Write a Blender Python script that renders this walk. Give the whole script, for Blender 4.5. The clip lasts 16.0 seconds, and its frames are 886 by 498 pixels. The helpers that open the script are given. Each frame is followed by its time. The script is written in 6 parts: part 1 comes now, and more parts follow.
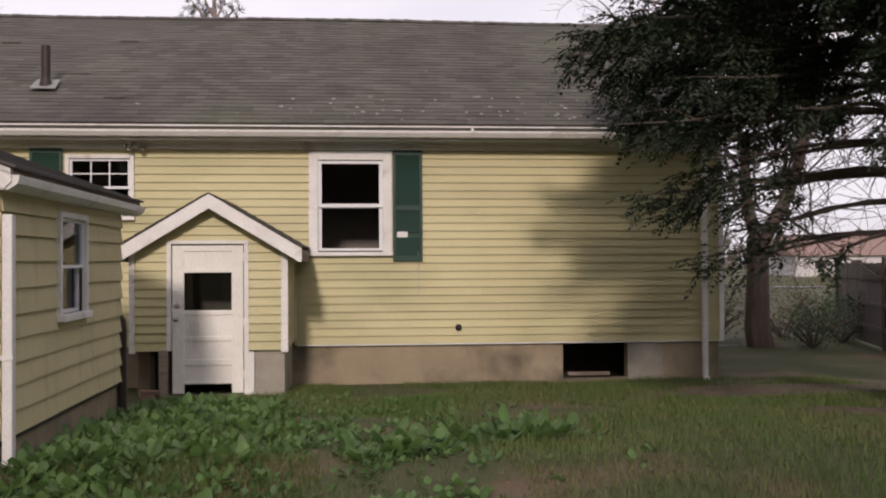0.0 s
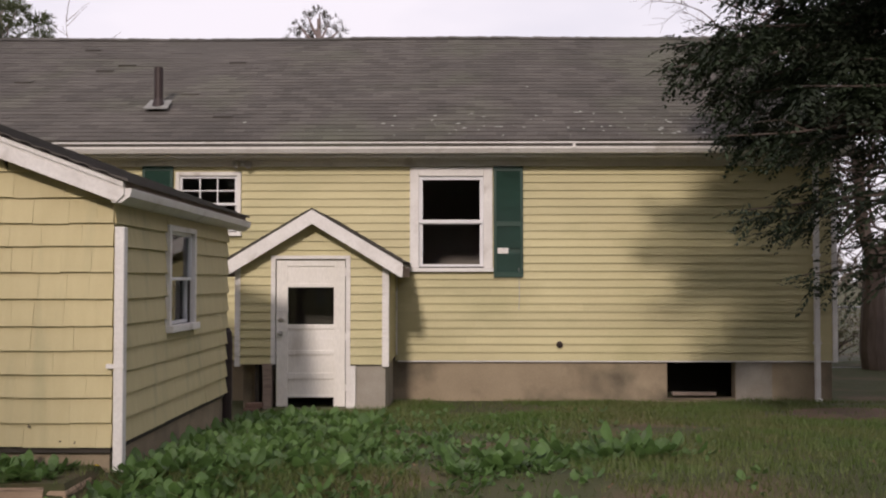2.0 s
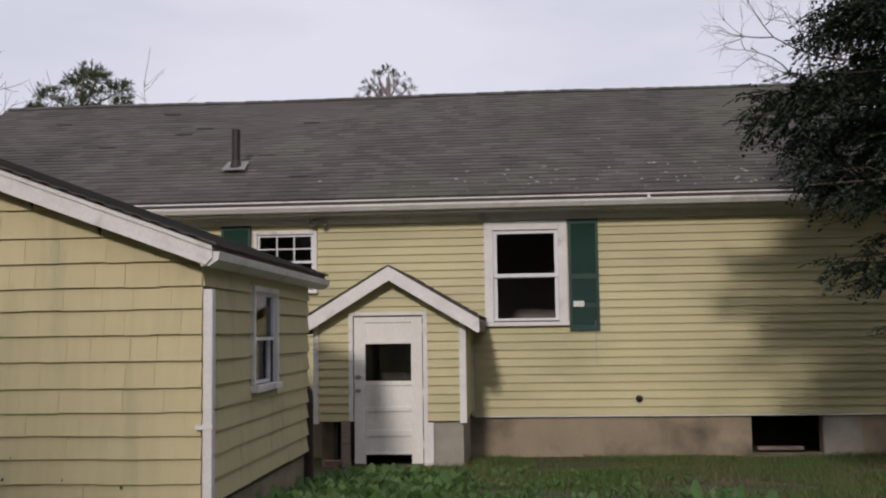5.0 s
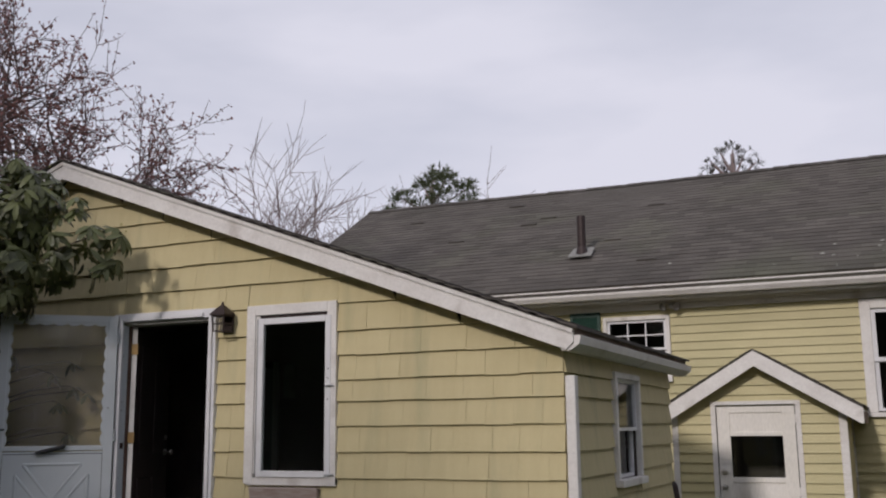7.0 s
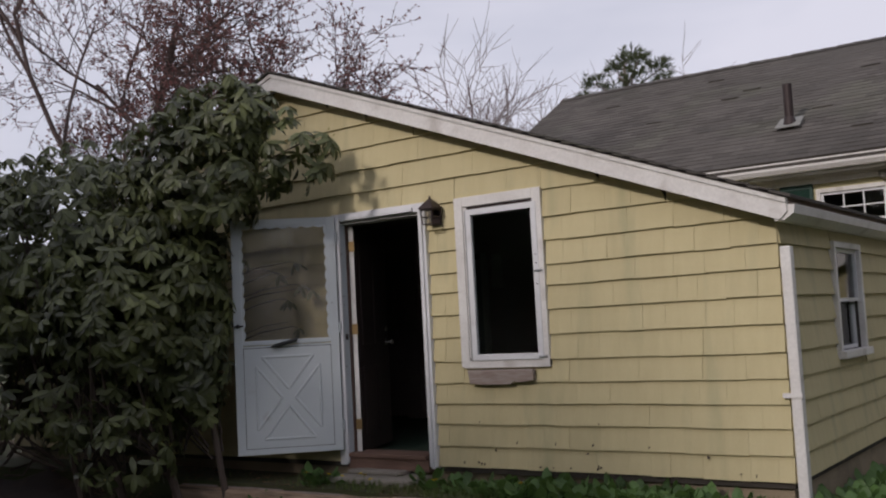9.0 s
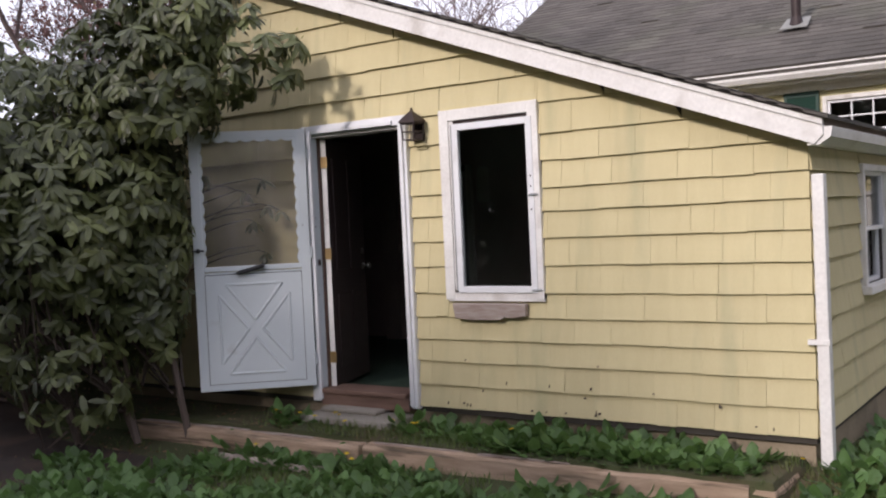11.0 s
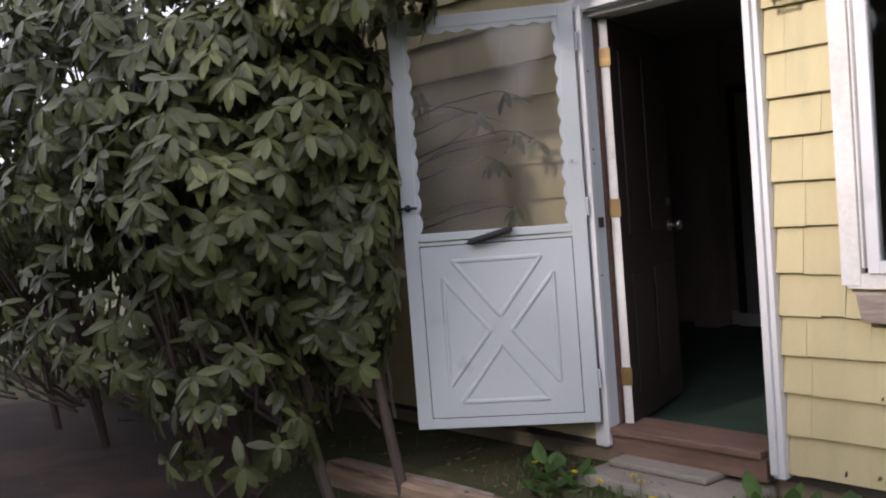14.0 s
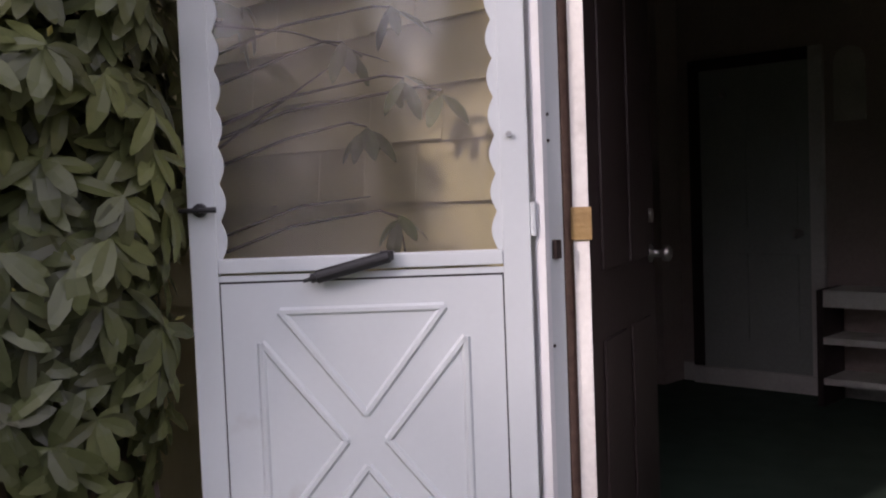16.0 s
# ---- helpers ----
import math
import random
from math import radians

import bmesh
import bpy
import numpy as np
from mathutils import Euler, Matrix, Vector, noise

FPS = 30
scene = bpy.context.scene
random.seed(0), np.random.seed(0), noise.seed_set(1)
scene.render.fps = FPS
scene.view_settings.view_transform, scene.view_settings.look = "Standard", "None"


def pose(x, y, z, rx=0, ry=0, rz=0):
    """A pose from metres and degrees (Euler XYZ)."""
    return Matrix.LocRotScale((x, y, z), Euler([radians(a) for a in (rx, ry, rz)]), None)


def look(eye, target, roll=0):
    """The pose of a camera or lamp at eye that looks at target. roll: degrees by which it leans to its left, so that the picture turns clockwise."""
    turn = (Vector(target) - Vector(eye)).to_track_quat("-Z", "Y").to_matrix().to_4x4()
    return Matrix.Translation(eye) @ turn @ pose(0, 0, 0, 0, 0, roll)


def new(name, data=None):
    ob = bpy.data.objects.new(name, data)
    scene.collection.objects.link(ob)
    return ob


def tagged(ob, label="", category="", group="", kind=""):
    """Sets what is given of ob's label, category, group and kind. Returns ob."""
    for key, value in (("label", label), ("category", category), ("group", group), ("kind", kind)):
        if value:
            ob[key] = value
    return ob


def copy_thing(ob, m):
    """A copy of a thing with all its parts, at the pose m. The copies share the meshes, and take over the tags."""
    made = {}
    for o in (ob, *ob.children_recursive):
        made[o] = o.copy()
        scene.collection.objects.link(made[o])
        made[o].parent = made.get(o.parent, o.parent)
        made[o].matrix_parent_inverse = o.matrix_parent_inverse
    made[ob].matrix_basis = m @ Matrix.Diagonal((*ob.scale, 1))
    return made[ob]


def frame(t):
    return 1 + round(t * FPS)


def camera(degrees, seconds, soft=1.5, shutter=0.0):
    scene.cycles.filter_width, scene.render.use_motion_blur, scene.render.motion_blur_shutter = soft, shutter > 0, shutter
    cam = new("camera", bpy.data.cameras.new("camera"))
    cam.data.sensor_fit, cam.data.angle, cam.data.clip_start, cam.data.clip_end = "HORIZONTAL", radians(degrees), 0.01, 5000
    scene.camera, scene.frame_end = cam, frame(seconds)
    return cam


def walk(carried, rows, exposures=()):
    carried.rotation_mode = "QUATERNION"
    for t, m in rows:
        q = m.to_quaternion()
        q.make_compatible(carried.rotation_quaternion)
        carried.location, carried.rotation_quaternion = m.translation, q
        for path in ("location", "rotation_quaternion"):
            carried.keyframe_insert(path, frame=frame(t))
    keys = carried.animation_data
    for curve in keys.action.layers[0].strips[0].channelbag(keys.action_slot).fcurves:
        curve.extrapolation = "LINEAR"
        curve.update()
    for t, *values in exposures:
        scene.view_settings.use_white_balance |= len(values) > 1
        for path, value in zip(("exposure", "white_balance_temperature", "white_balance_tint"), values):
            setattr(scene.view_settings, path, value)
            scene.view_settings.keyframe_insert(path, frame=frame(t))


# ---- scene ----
cam = camera(48.1, 16.0, soft=2.1)
PATH = [
    (0, (2.422, -7.078, 1.381), (2.595, -5.086, 1.406), -0.3),
    (0.5, (2.427, -7.083, 1.393), (2.601, -5.09, 1.406), -0.3),
    (1, (2.433, -7.056, 1.36), (2.591, -5.063, 1.386), -0.1),
    (1.5, (2.426, -6.971, 1.327), (2.509, -4.973, 1.374), -0.0),
    (2, (2.423, -7.024, 1.337), (2.394, -5.025, 1.401), 0.0),
    (2.5, (2.387, -7.046, 1.353), (2.335, -5.047, 1.407), 0.1),
    (3, (2.404, -7.082, 1.366), (2.35, -5.083, 1.413), 0.0),
    (3.2, (2.392, -7.079, 1.366), (2.343, -5.08, 1.409), -0.1),
    (5.3, (2.304, -7.025, 1.381), (2.123, -5.049, 1.623), -1.0),
    (5.5, (2.308, -7.062, 1.384), (2.119, -5.094, 1.681), -1.1),
    (6, (2.274, -7.019, 1.433), (2.054, -5.061, 1.773), -1.0),
    (6.5, (2.127, -6.708, 1.381), (1.656, -4.799, 1.747), -0.4),
    (7, (2.03, -6.608, 1.364), (1.228, -4.812, 1.722), -0.6),
    (7.5, (1.925, -6.594, 1.365), (0.88, -4.915, 1.663), -0.4),
    (8, (1.839, -6.583, 1.362), (0.575, -5.054, 1.617), -0.8),
    (8.5, (1.959, -6.785, 1.336), (0.635, -5.303, 1.559), -0.2),
    (9, (2.024, -6.697, 1.301), (0.862, -5.077, 1.458), -3.0),
    (9.2, (1.996, -6.589, 1.31), (0.854, -4.949, 1.389), -1.7),
    (11.3, (1.353, -5.786, 1.574), (0.207, -4.15, 1.49), -2.9),
    (11.5, (1.224, -5.583, 1.586), (-0.018, -4.02, 1.459), -3.5),
    (12, (0.91, -5.306, 1.491), (-0.388, -3.798, 1.292), -5.1),
    (12.5, (0.402, -5.04, 1.541), (-1.021, -3.641, 1.402), -5.9),
    (13, (0.283, -4.618, 1.328), (-1.217, -3.298, 1.238), -4.9),
    (13.5, (-0.171, -4.117, 1.423), (-1.562, -2.685, 1.296), -4.2),
    (14, (-0.6, -3.731, 1.439), (-2.141, -2.46, 1.337), -4.5),
    (14.5, (-1.055, -3.368, 1.429), (-2.557, -2.053, 1.308), -4.3),
    (15, (-1.468, -3.036, 1.447), (-2.95, -1.699, 1.317), -4.9),
    (15.5, (-1.894, -2.598, 1.447), (-3.23, -1.117, 1.302), -4.3),
    (16, (-2.234, -2.155, 1.417), (-3.618, -0.716, 1.308), -2.2),
]
EXPOSURES = [(0, 0.05, 6700, 22), (3.2, -0.02, 6700, 21), (5.3, -0.30, 6250, 18), (9.2, -0.34, 6250, 19), (11.3, 0.70, 6200, 21), (13.5, 0.90, 6250, 21), (16, 1.25, 6450, 30)]
walk(cam, [(t, look(e, a, r)) for t, e, a, r in PATH], EXPOSURES)

HY, PY = 7.9, 6.1            # house wall, porch front
SB, EAVE = 0.145, 3.06        # bottom and top of the house siding
SUN_EL, SUN_AZ = radians(25), radians(-6)   # height, and turn from straight behind the walker

# ---- light ----
def make_world():
    w = bpy.data.worlds.new("sky")
    scene.world = w
    w.use_nodes = True
    nt = w.node_tree
    nt.nodes.clear()
    out = nt.nodes.new("ShaderNodeOutputWorld")
    bg = nt.nodes.new("ShaderNodeBackground")
    sky = nt.nodes.new("ShaderNodeTexSky")
    sky.sky_type, sky.sun_disc = "NISHITA", False
    sky.sun_elevation, sky.sun_rotation = SUN_EL, math.pi + SUN_AZ
    sky.dust_density = 2.0
    co = nt.nodes.new("ShaderNodeTexCoord")
    mp = nt.nodes.new("ShaderNodeMapping")
    mp.inputs["Scale"].default_value = (1.0, 1.0, 3.2)
    no = nt.nodes.new("ShaderNodeTexNoise")
    no.inputs["Scale"].default_value, no.inputs["Detail"].default_value = 1.6, 5
    ra = nt.nodes.new("ShaderNodeValToRGB")
    ra.color_ramp.elements[0].position, ra.color_ramp.elements[1].position = 0.30, 0.62
    ra.color_ramp.elements[0].color, ra.color_ramp.elements[1].color = (0.55, 0.55, 0.55, 1), (1, 1, 1, 1)
    mx = nt.nodes.new("ShaderNodeMix")
    mx.data_type = "RGBA"
    mx.inputs[7].default_value = CLOUD
    bg.inputs["Strength"].default_value = SKY_STRENGTH
    nt.links.new(co.outputs["Generated"], mp.inputs["Vector"])
    nt.links.new(mp.outputs["Vector"], no.inputs["Vector"])
    nt.links.new(no.outputs["Fac"], ra.inputs["Fac"])
    nt.links.new(ra.outputs["Color"], mx.inputs[0])
    nt.links.new(sky.outputs["Color"], mx.inputs[6])
    nt.links.new(mx.outputs[2], bg.inputs["Color"])
    nt.links.new(bg.outputs["Background"], out.inputs["Surface"])


CLOUD = (10.4, 10.6, 11.2, 1)
SKY_STRENGTH = 0.085
make_world()
sun = new("sun", bpy.data.lights.new("sun", "SUN"))
sun.data.energy, sun.data.angle, sun.data.color = 2.05, radians(5.0), (1.0, 0.93, 0.82)
sun.matrix_world = look((-math.sin(-SUN_AZ) * 30, -math.cos(SUN_AZ) * 30, math.tan(SUN_EL) * 30), (0, 0, 0))


# ---- materials ----
def mat(name, a, b=None, scale=6.0, rough=0.8, bump=0.15, fine=60.0, stretch=(1, 1, 1), metal=0.0, stain=None, stain_scale=1.2,
        stain_at=(0.52, 0.68), vary=0.0, island=False, spec=0.4, grain=0.15):
    """Two tones mixed by noise, a finer grain, an optional stain, and a shade that varies from piece to piece."""
    m = bpy.data.materials.new(name)
    m.use_nodes = True
    nt = m.node_tree
    N, L = nt.nodes, nt.links
    p = N["Principled BSDF"]
    b = b or tuple(c * 0.8 for c in a)
    geo = N.new("ShaderNodeNewGeometry")
    mp = N.new("ShaderNodeMapping")
    mp.inputs["Scale"].default_value = stretch
    L.new(geo.outputs["Position"], mp.inputs["Vector"])
    def noise_at(s, detail=4):
        n = N.new("ShaderNodeTexNoise")
        n.inputs["Scale"].default_value, n.inputs["Detail"].default_value = s, detail
        L.new(mp.outputs["Vector"], n.inputs["Vector"])
        return n.outputs["Fac"]
    def ramp(src, lo, hi):
        r = N.new("ShaderNodeMapRange")
        r.inputs["From Min"].default_value, r.inputs["From Max"].default_value = lo, hi
        L.new(src, r.inputs["Value"])
        return r.outputs["Result"]
    def mix(fac, c1, c2, mode="MIX"):
        x = N.new("ShaderNodeMix")
        x.data_type, x.blend_type = "RGBA", mode
        for sock, v in ((x.inputs[0], fac), (x.inputs[6], c1), (x.inputs[7], c2)):
            if hasattr(v, "links"):
                L.new(v, sock)
            elif isinstance(v, (int, float)):
                sock.default_value = v
            else:
                sock.default_value = (*v, 1)
        return x.outputs[2]
    n1, n2 = noise_at(scale), noise_at(fine, 3)
    col = mix(ramp(n1, 0.3, 0.7), a, b)
    if stain:
        col = mix(ramp(noise_at(stain_scale, 6), *stain_at), col, stain)
    grey = N.new("ShaderNodeMapRange")
    grey.inputs["To Min"].default_value, grey.inputs["To Max"].default_value = 0.97 - grain, 0.97 + grain
    L.new(n2, grey.inputs["Value"])
    comb = N.new("ShaderNodeCombineColor")
    for s in ("Red", "Green", "Blue"):
        L.new(grey.outputs["Result"], comb.inputs[s])
    col = mix(1.0, col, comb.outputs["Color"], "MULTIPLY")
    if vary:
        src = geo.outputs["Random Per Island"] if island else N.new("ShaderNodeObjectInfo").outputs["Random"]
        v = N.new("ShaderNodeMapRange")
        v.inputs["To Min"].default_value, v.inputs["To Max"].default_value = 1 - vary, 1 + vary
        L.new(src, v.inputs["Value"])
        cv = N.new("ShaderNodeCombineColor")
        for s in ("Red", "Green", "Blue"):
            L.new(v.outputs["Result"], cv.inputs[s])
        col = mix(1.0, col, cv.outputs["Color"], "MULTIPLY")
    L.new(col, p.inputs["Base Color"])
    p.inputs["Roughness"].default_value, p.inputs["Metallic"].default_value = rough, metal
    p.inputs["Specular IOR Level"].default_value = spec
    if bump:
        bu = N.new("ShaderNodeBump")
        bu.inputs["Strength"].default_value, bu.inputs["Distance"].default_value = bump, 0.01
        L.new(n2, bu.inputs["Height"])
        L.new(bu.outputs["Normal"], p.inputs["Normal"])
    return m


def leaf_mat(name, a, b, rough=0.45, through_light=0.25, vary=0.3, scale=1.5):
    m = mat(name, a, b, scale=scale, rough=rough, bump=0.1, fine=25, vary=vary, island=True)
    nt = m.node_tree
    p, out = nt.nodes["Principled BSDF"], nt.nodes["Material Output"]
    tr = nt.nodes.new("ShaderNodeBsdfTranslucent")
    tr.inputs["Color"].default_value = (*[c * 1.5 for c in a], 1)
    ms = nt.nodes.new("ShaderNodeMixShader")
    ms.inputs[0].default_value = through_light
    nt.links.new(p.outputs[0], ms.inputs[1])
    nt.links.new(tr.outputs[0], ms.inputs[2])
    nt.links.new(ms.outputs[0], out.inputs["Surface"])
    return m


def glass_mat(name, tint=(0.9, 0.93, 0.92), rough=0.03):
    m = bpy.data.materials.new(name)
    m.use_nodes = True
    nt = m.node_tree
    out = nt.nodes["Material Output"]
    nt.nodes.remove(nt.nodes["Principled BSDF"])
    g, t, ms = nt.nodes.new("ShaderNodeBsdfGlossy"), nt.nodes.new("ShaderNodeBsdfTransparent"), nt.nodes.new("ShaderNodeMixShader")
    fr = nt.nodes.new("ShaderNodeFresnel")
    fr.inputs["IOR"].default_value = 1.5
    g.inputs["Roughness"].default_value = rough
    t.inputs["Color"].default_value = (*tint, 1)
    nt.links.new(fr.outputs[0], ms.inputs[0])
    nt.links.new(t.outputs[0], ms.inputs[1])
    nt.links.new(g.outputs[0], ms.inputs[2])
    nt.links.new(ms.outputs[0], out.inputs["Surface"])
    return m


M_VINYL = mat("yellow_vinyl", (0.54, 0.485, 0.265), (0.48, 0.425, 0.23), 1.5, 0.55, 0.05, 90, (0.6, 1, 1), stain=(0.36, 0.33, 0.16), stain_scale=0.9, stain_at=(0.5, 0.8), vary=0.05)
M_SHAKE = mat("yellow_shake", (0.575, 0.50, 0.29), (0.54, 0.465, 0.265), 3.0, 0.75, 0.25, 40, (5, 5, 0.8), grain=0.06, stain=(0.40, 0.37, 0.22), stain_scale=1.0, stain_at=(0.55, 0.85), vary=0.03)
M_BACK = mat("dark_backing", (0.07, 0.06, 0.05), rough=0.9)
M_WHITE = mat("white_paint", (0.76, 0.74, 0.71), (0.66, 0.63, 0.60), 4, 0.55, 0.15, 50, stain=(0.42, 0.38, 0.34), stain_scale=2.5, stain_at=(0.6, 0.78))
M_WHITE_CLEAN = mat("white_metal", (0.74, 0.74, 0.75), (0.68, 0.68, 0.70), 5, 0.4, 0.02, 60, grain=0.04, stain=(0.5, 0.47, 0.44), stain_scale=3, stain_at=(0.62, 0.8))
M_STORM = mat("storm_door_paint", (0.60, 0.64, 0.66), (0.56, 0.60, 0.62), 3, 0.33, 0.0, 60, stain=(0.45, 0.45, 0.44), stain_scale=4, stain_at=(0.66, 0.82), spec=0.5, grain=0.02)
M_DOOR = mat("porch_door_paint", (0.80, 0.77, 0.72), (0.71, 0.68, 0.62), 3, 0.6, 0.2, 50, (1, 1, 0.3), stain=(0.40, 0.35, 0.29), stain_scale=2.2, stain_at=(0.58, 0.8))
M_WEATHER = mat("weathered_wood", (0.36, 0.28, 0.23), (0.24, 0.18, 0.15), 6, 0.85, 0.6, 60, (1, 1, 8), vary=0.1)
M_SILLROT = mat("bare_grey_wood", (0.42, 0.36, 0.32), (0.30, 0.22, 0.19), 9, 0.9, 0.6, 60, (1, 1, 8))
M_TIMBER = mat("landscape_timber", (0.52, 0.38, 0.27), (0.36, 0.25, 0.17), 5, 0.9, 0.7, 50, (0.6, 6, 6), stain=(0.12, 0.09, 0.06), stain_scale=3)
M_THRESH = mat("red_brown_threshold", (0.25, 0.155, 0.115), (0.17, 0.10, 0.075), 6, 0.7, 0.4, 50, (0.6, 5, 5))
M_GREEN = mat("dark_green_paint", (0.012, 0.052, 0.036), (0.010, 0.038, 0.027), 3, 0.5, 0.05, 60)
M_CONC = mat("old_concrete", (0.36, 0.29, 0.20), (0.26, 0.205, 0.14), 1.5, 0.9, 0.5, 45, stain=(0.12, 0.10, 0.07), stain_scale=1.1, stain_at=(0.48, 0.66))
M_CONC_LIGHT = mat("concrete_patch", (0.36, 0.33, 0.28), (0.27, 0.24, 0.2), 3, 0.9, 0.5, 45)
M_ROOF = mat("asphalt_shingle", (0.110, 0.098, 0.087), (0.080, 0.072, 0.063), 0.7, 0.95, 0.8, 120, stain=(0.105, 0.104, 0.078), stain_scale=0.6, stain_at=(0.5, 0.75), vary=0.20, island=True)
M_FLASH = mat("roof_flashing", (0.25, 0.25, 0.23), rough=0.6)
M_LICHEN = mat("lichen", (0.38, 0.38, 0.34), rough=0.9)
M_DARKMETAL = mat("dark_metal", (0.045, 0.03, 0.028), rough=0.5, metal=0.3)
M_BLACK = mat("black_plastic", (0.02, 0.02, 0.022), rough=0.4)
M_STEEL = mat("steel", (0.55, 0.53, 0.5), rough=0.3, metal=0.9)
M_BRASS = mat("old_brass", (0.42, 0.28, 0.12), (0.3, 0.2, 0.1), rough=0.4, metal=0.7)
M_GALV = mat("galvanised", (0.42, 0.43, 0.44), rough=0.45, metal=0.7)
M_DARKROOM = mat("dim_wall", (0.44, 0.36, 0.33), (0.38, 0.31, 0.28), 2)
M_ROOMDOOR = mat("grey_room_door", (0.40, 0.42, 0.40), (0.34, 0.36, 0.34), 2)
M_DARKDOOR = mat("dark_brown_door", (0.05, 0.034, 0.032), rough=0.5)
M_CARPET = mat("green_carpet", (0.05, 0.085, 0.06), (0.035, 0.065, 0.045), 6, 0.98, 0.6, 150)
M_BLIND = mat("window_shade", (0.62, 0.58, 0.52), rough=0.8)
M_BARK = mat("bark", (0.13, 0.10, 0.085), (0.08, 0.06, 0.05), 8, 0.95, 0.9, 30, (1, 1, 0.25))
M_TWIG = mat("twig", (0.12, 0.085, 0.078), (0.08, 0.055, 0.05), 8, 0.9, 0.2)
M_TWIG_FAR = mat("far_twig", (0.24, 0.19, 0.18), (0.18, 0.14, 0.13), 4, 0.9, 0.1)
M_BUD = leaf_mat("red_bud", (0.20, 0.09, 0.085), (0.15, 0.08, 0.06))
M_SPRUCE = leaf_mat("spruce_needles", (0.034, 0.052, 0.026), (0.023, 0.032, 0.019), 0.7, 0.15, 0.45)
M_PINE = leaf_mat("pine_needles", (0.075, 0.09, 0.035), (0.045, 0.058, 0.025), 0.7, 0.15, 0.3)
M_HEMLOCK = leaf_mat("far_needles", (0.085, 0.08, 0.06), (0.06, 0.06, 0.05), 0.7, 0.1, 0.3)
M_RHODO = leaf_mat("rhododendron_leaf", (0.120, 0.135, 0.048), (0.046, 0.056, 0.028), 0.38, 0.16, 0.5)
M_RHODO_BUD = leaf_mat("rhododendron_bud", (0.30, 0.27, 0.10), (0.25, 0.24, 0.09))
M_WEED = leaf_mat("weed_leaf", (0.098, 0.178, 0.050), (0.062, 0.118, 0.034), 0.5, 0.3, 0.35)
M_GRASS = leaf_mat("grass_blade", (0.080, 0.145, 0.030), (0.140, 0.130, 0.052), 0.6, 0.3, 0.4, 0.8)
M_PETAL = mat("dandelion", (0.75, 0.55, 0.02), rough=0.7)
M_DEAD = mat("dead_leaf", (0.24, 0.14, 0.08), (0.15, 0.09, 0.06), 8, 0.9, vary=0.3, island=True)
M_FENCE = mat("grey_fence_board", (0.17, 0.14, 0.125), (0.12, 0.10, 0.09), 5, 0.9, 0.5, 60, (6, 6, 0.6), vary=0.12)
M_SHRUB = leaf_mat("shrub_leaf", (0.05, 0.085, 0.04), (0.03, 0.055, 0.03), 0.6, 0.15, 0.4)
M_BRUSH = leaf_mat("brush_leaf", (0.16, 0.15, 0.07), (0.10, 0.10, 0.05), 0.7, 0.15, 0.4)
M_FAR_TREES = leaf_mat("far_woods", (0.12, 0.13, 0.10), (0.17, 0.13, 0.11), 0.9, 0.1, 0.4)
M_FARROOF = mat("far_roof", (0.30, 0.20, 0.17), rough=0.9)
M_FARWALL = mat("far_wall", (0.62, 0.60, 0.58), rough=0.8)
M_GLASS = glass_mat("window_glass")
M_DIRTYGLASS = glass_mat("dusty_glass", (0.93, 0.93, 0.91), 0.06)


def add_dust(m):
    """A smeared film of pale dust on a pane."""
    nt = m.node_tree
    out = nt.nodes["Material Output"]
    src = out.inputs["Surface"].links[0].from_socket
    d, ms = nt.nodes.new("ShaderNodeBsdfDiffuse"), nt.nodes.new("ShaderNodeMixShader")
    d.inputs["Color"].default_value = (0.62, 0.58, 0.56, 1)
    n, rp = nt.nodes.new("ShaderNodeTexNoise"), nt.nodes.new("ShaderNodeMapRange")
    geo, mp = nt.nodes.new("ShaderNodeNewGeometry"), nt.nodes.new("ShaderNodeMapping")
    mp.inputs["Scale"].default_value = (5, 5, 2.2)
    n.inputs["Scale"].default_value, n.inputs["Detail"].default_value = 1.0, 5
    rp.inputs["From Min"].default_value, rp.inputs["From Max"].default_value = 0.38, 0.70
    rp.inputs["To Min"].default_value, rp.inputs["To Max"].default_value = 0.03, 0.14
    nt.links.new(geo.outputs["Position"], mp.inputs["Vector"])
    nt.links.new(mp.outputs["Vector"], n.inputs["Vector"])
    nt.links.new(n.outputs["Fac"], rp.inputs["Value"])
    nt.links.new(rp.outputs["Result"], ms.inputs[0])
    nt.links.new(src, ms.inputs[1])
    nt.links.new(d.outputs[0], ms.inputs[2])
    nt.links.new(ms.outputs[0], out.inputs["Surface"])


add_dust(M_DIRTYGLASS)


def ground_mat():
    m = mat("lawn_soil", (0.048, 0.062, 0.020), (0.070, 0.068, 0.032), 2.2, 0.95, 0.9, 70, stain=(0.12, 0.085, 0.052), stain_scale=0.8, stain_at=(0.54, 0.66))
    return m


M_GROUND = ground_mat()
# Dark soil, its colour lowered further for the shade under the bush.
M_SOIL_SHADED = mat("dark_soil", (0.030, 0.021, 0.017), (0.050, 0.032, 0.024), 3.0, 0.95, 0.9, 60, stain=(0.07, 0.044, 0.032), stain_scale=1.5)
M_SOIL_RED = mat("reddish_soil", (0.075, 0.048, 0.034), (0.11, 0.064, 0.044), 3.0, 0.95, 0.9, 50, stain=(0.05, 0.036, 0.026), stain_scale=1.8)
M_CHIP = mat("bare_chip", (0.12, 0.09, 0.07))


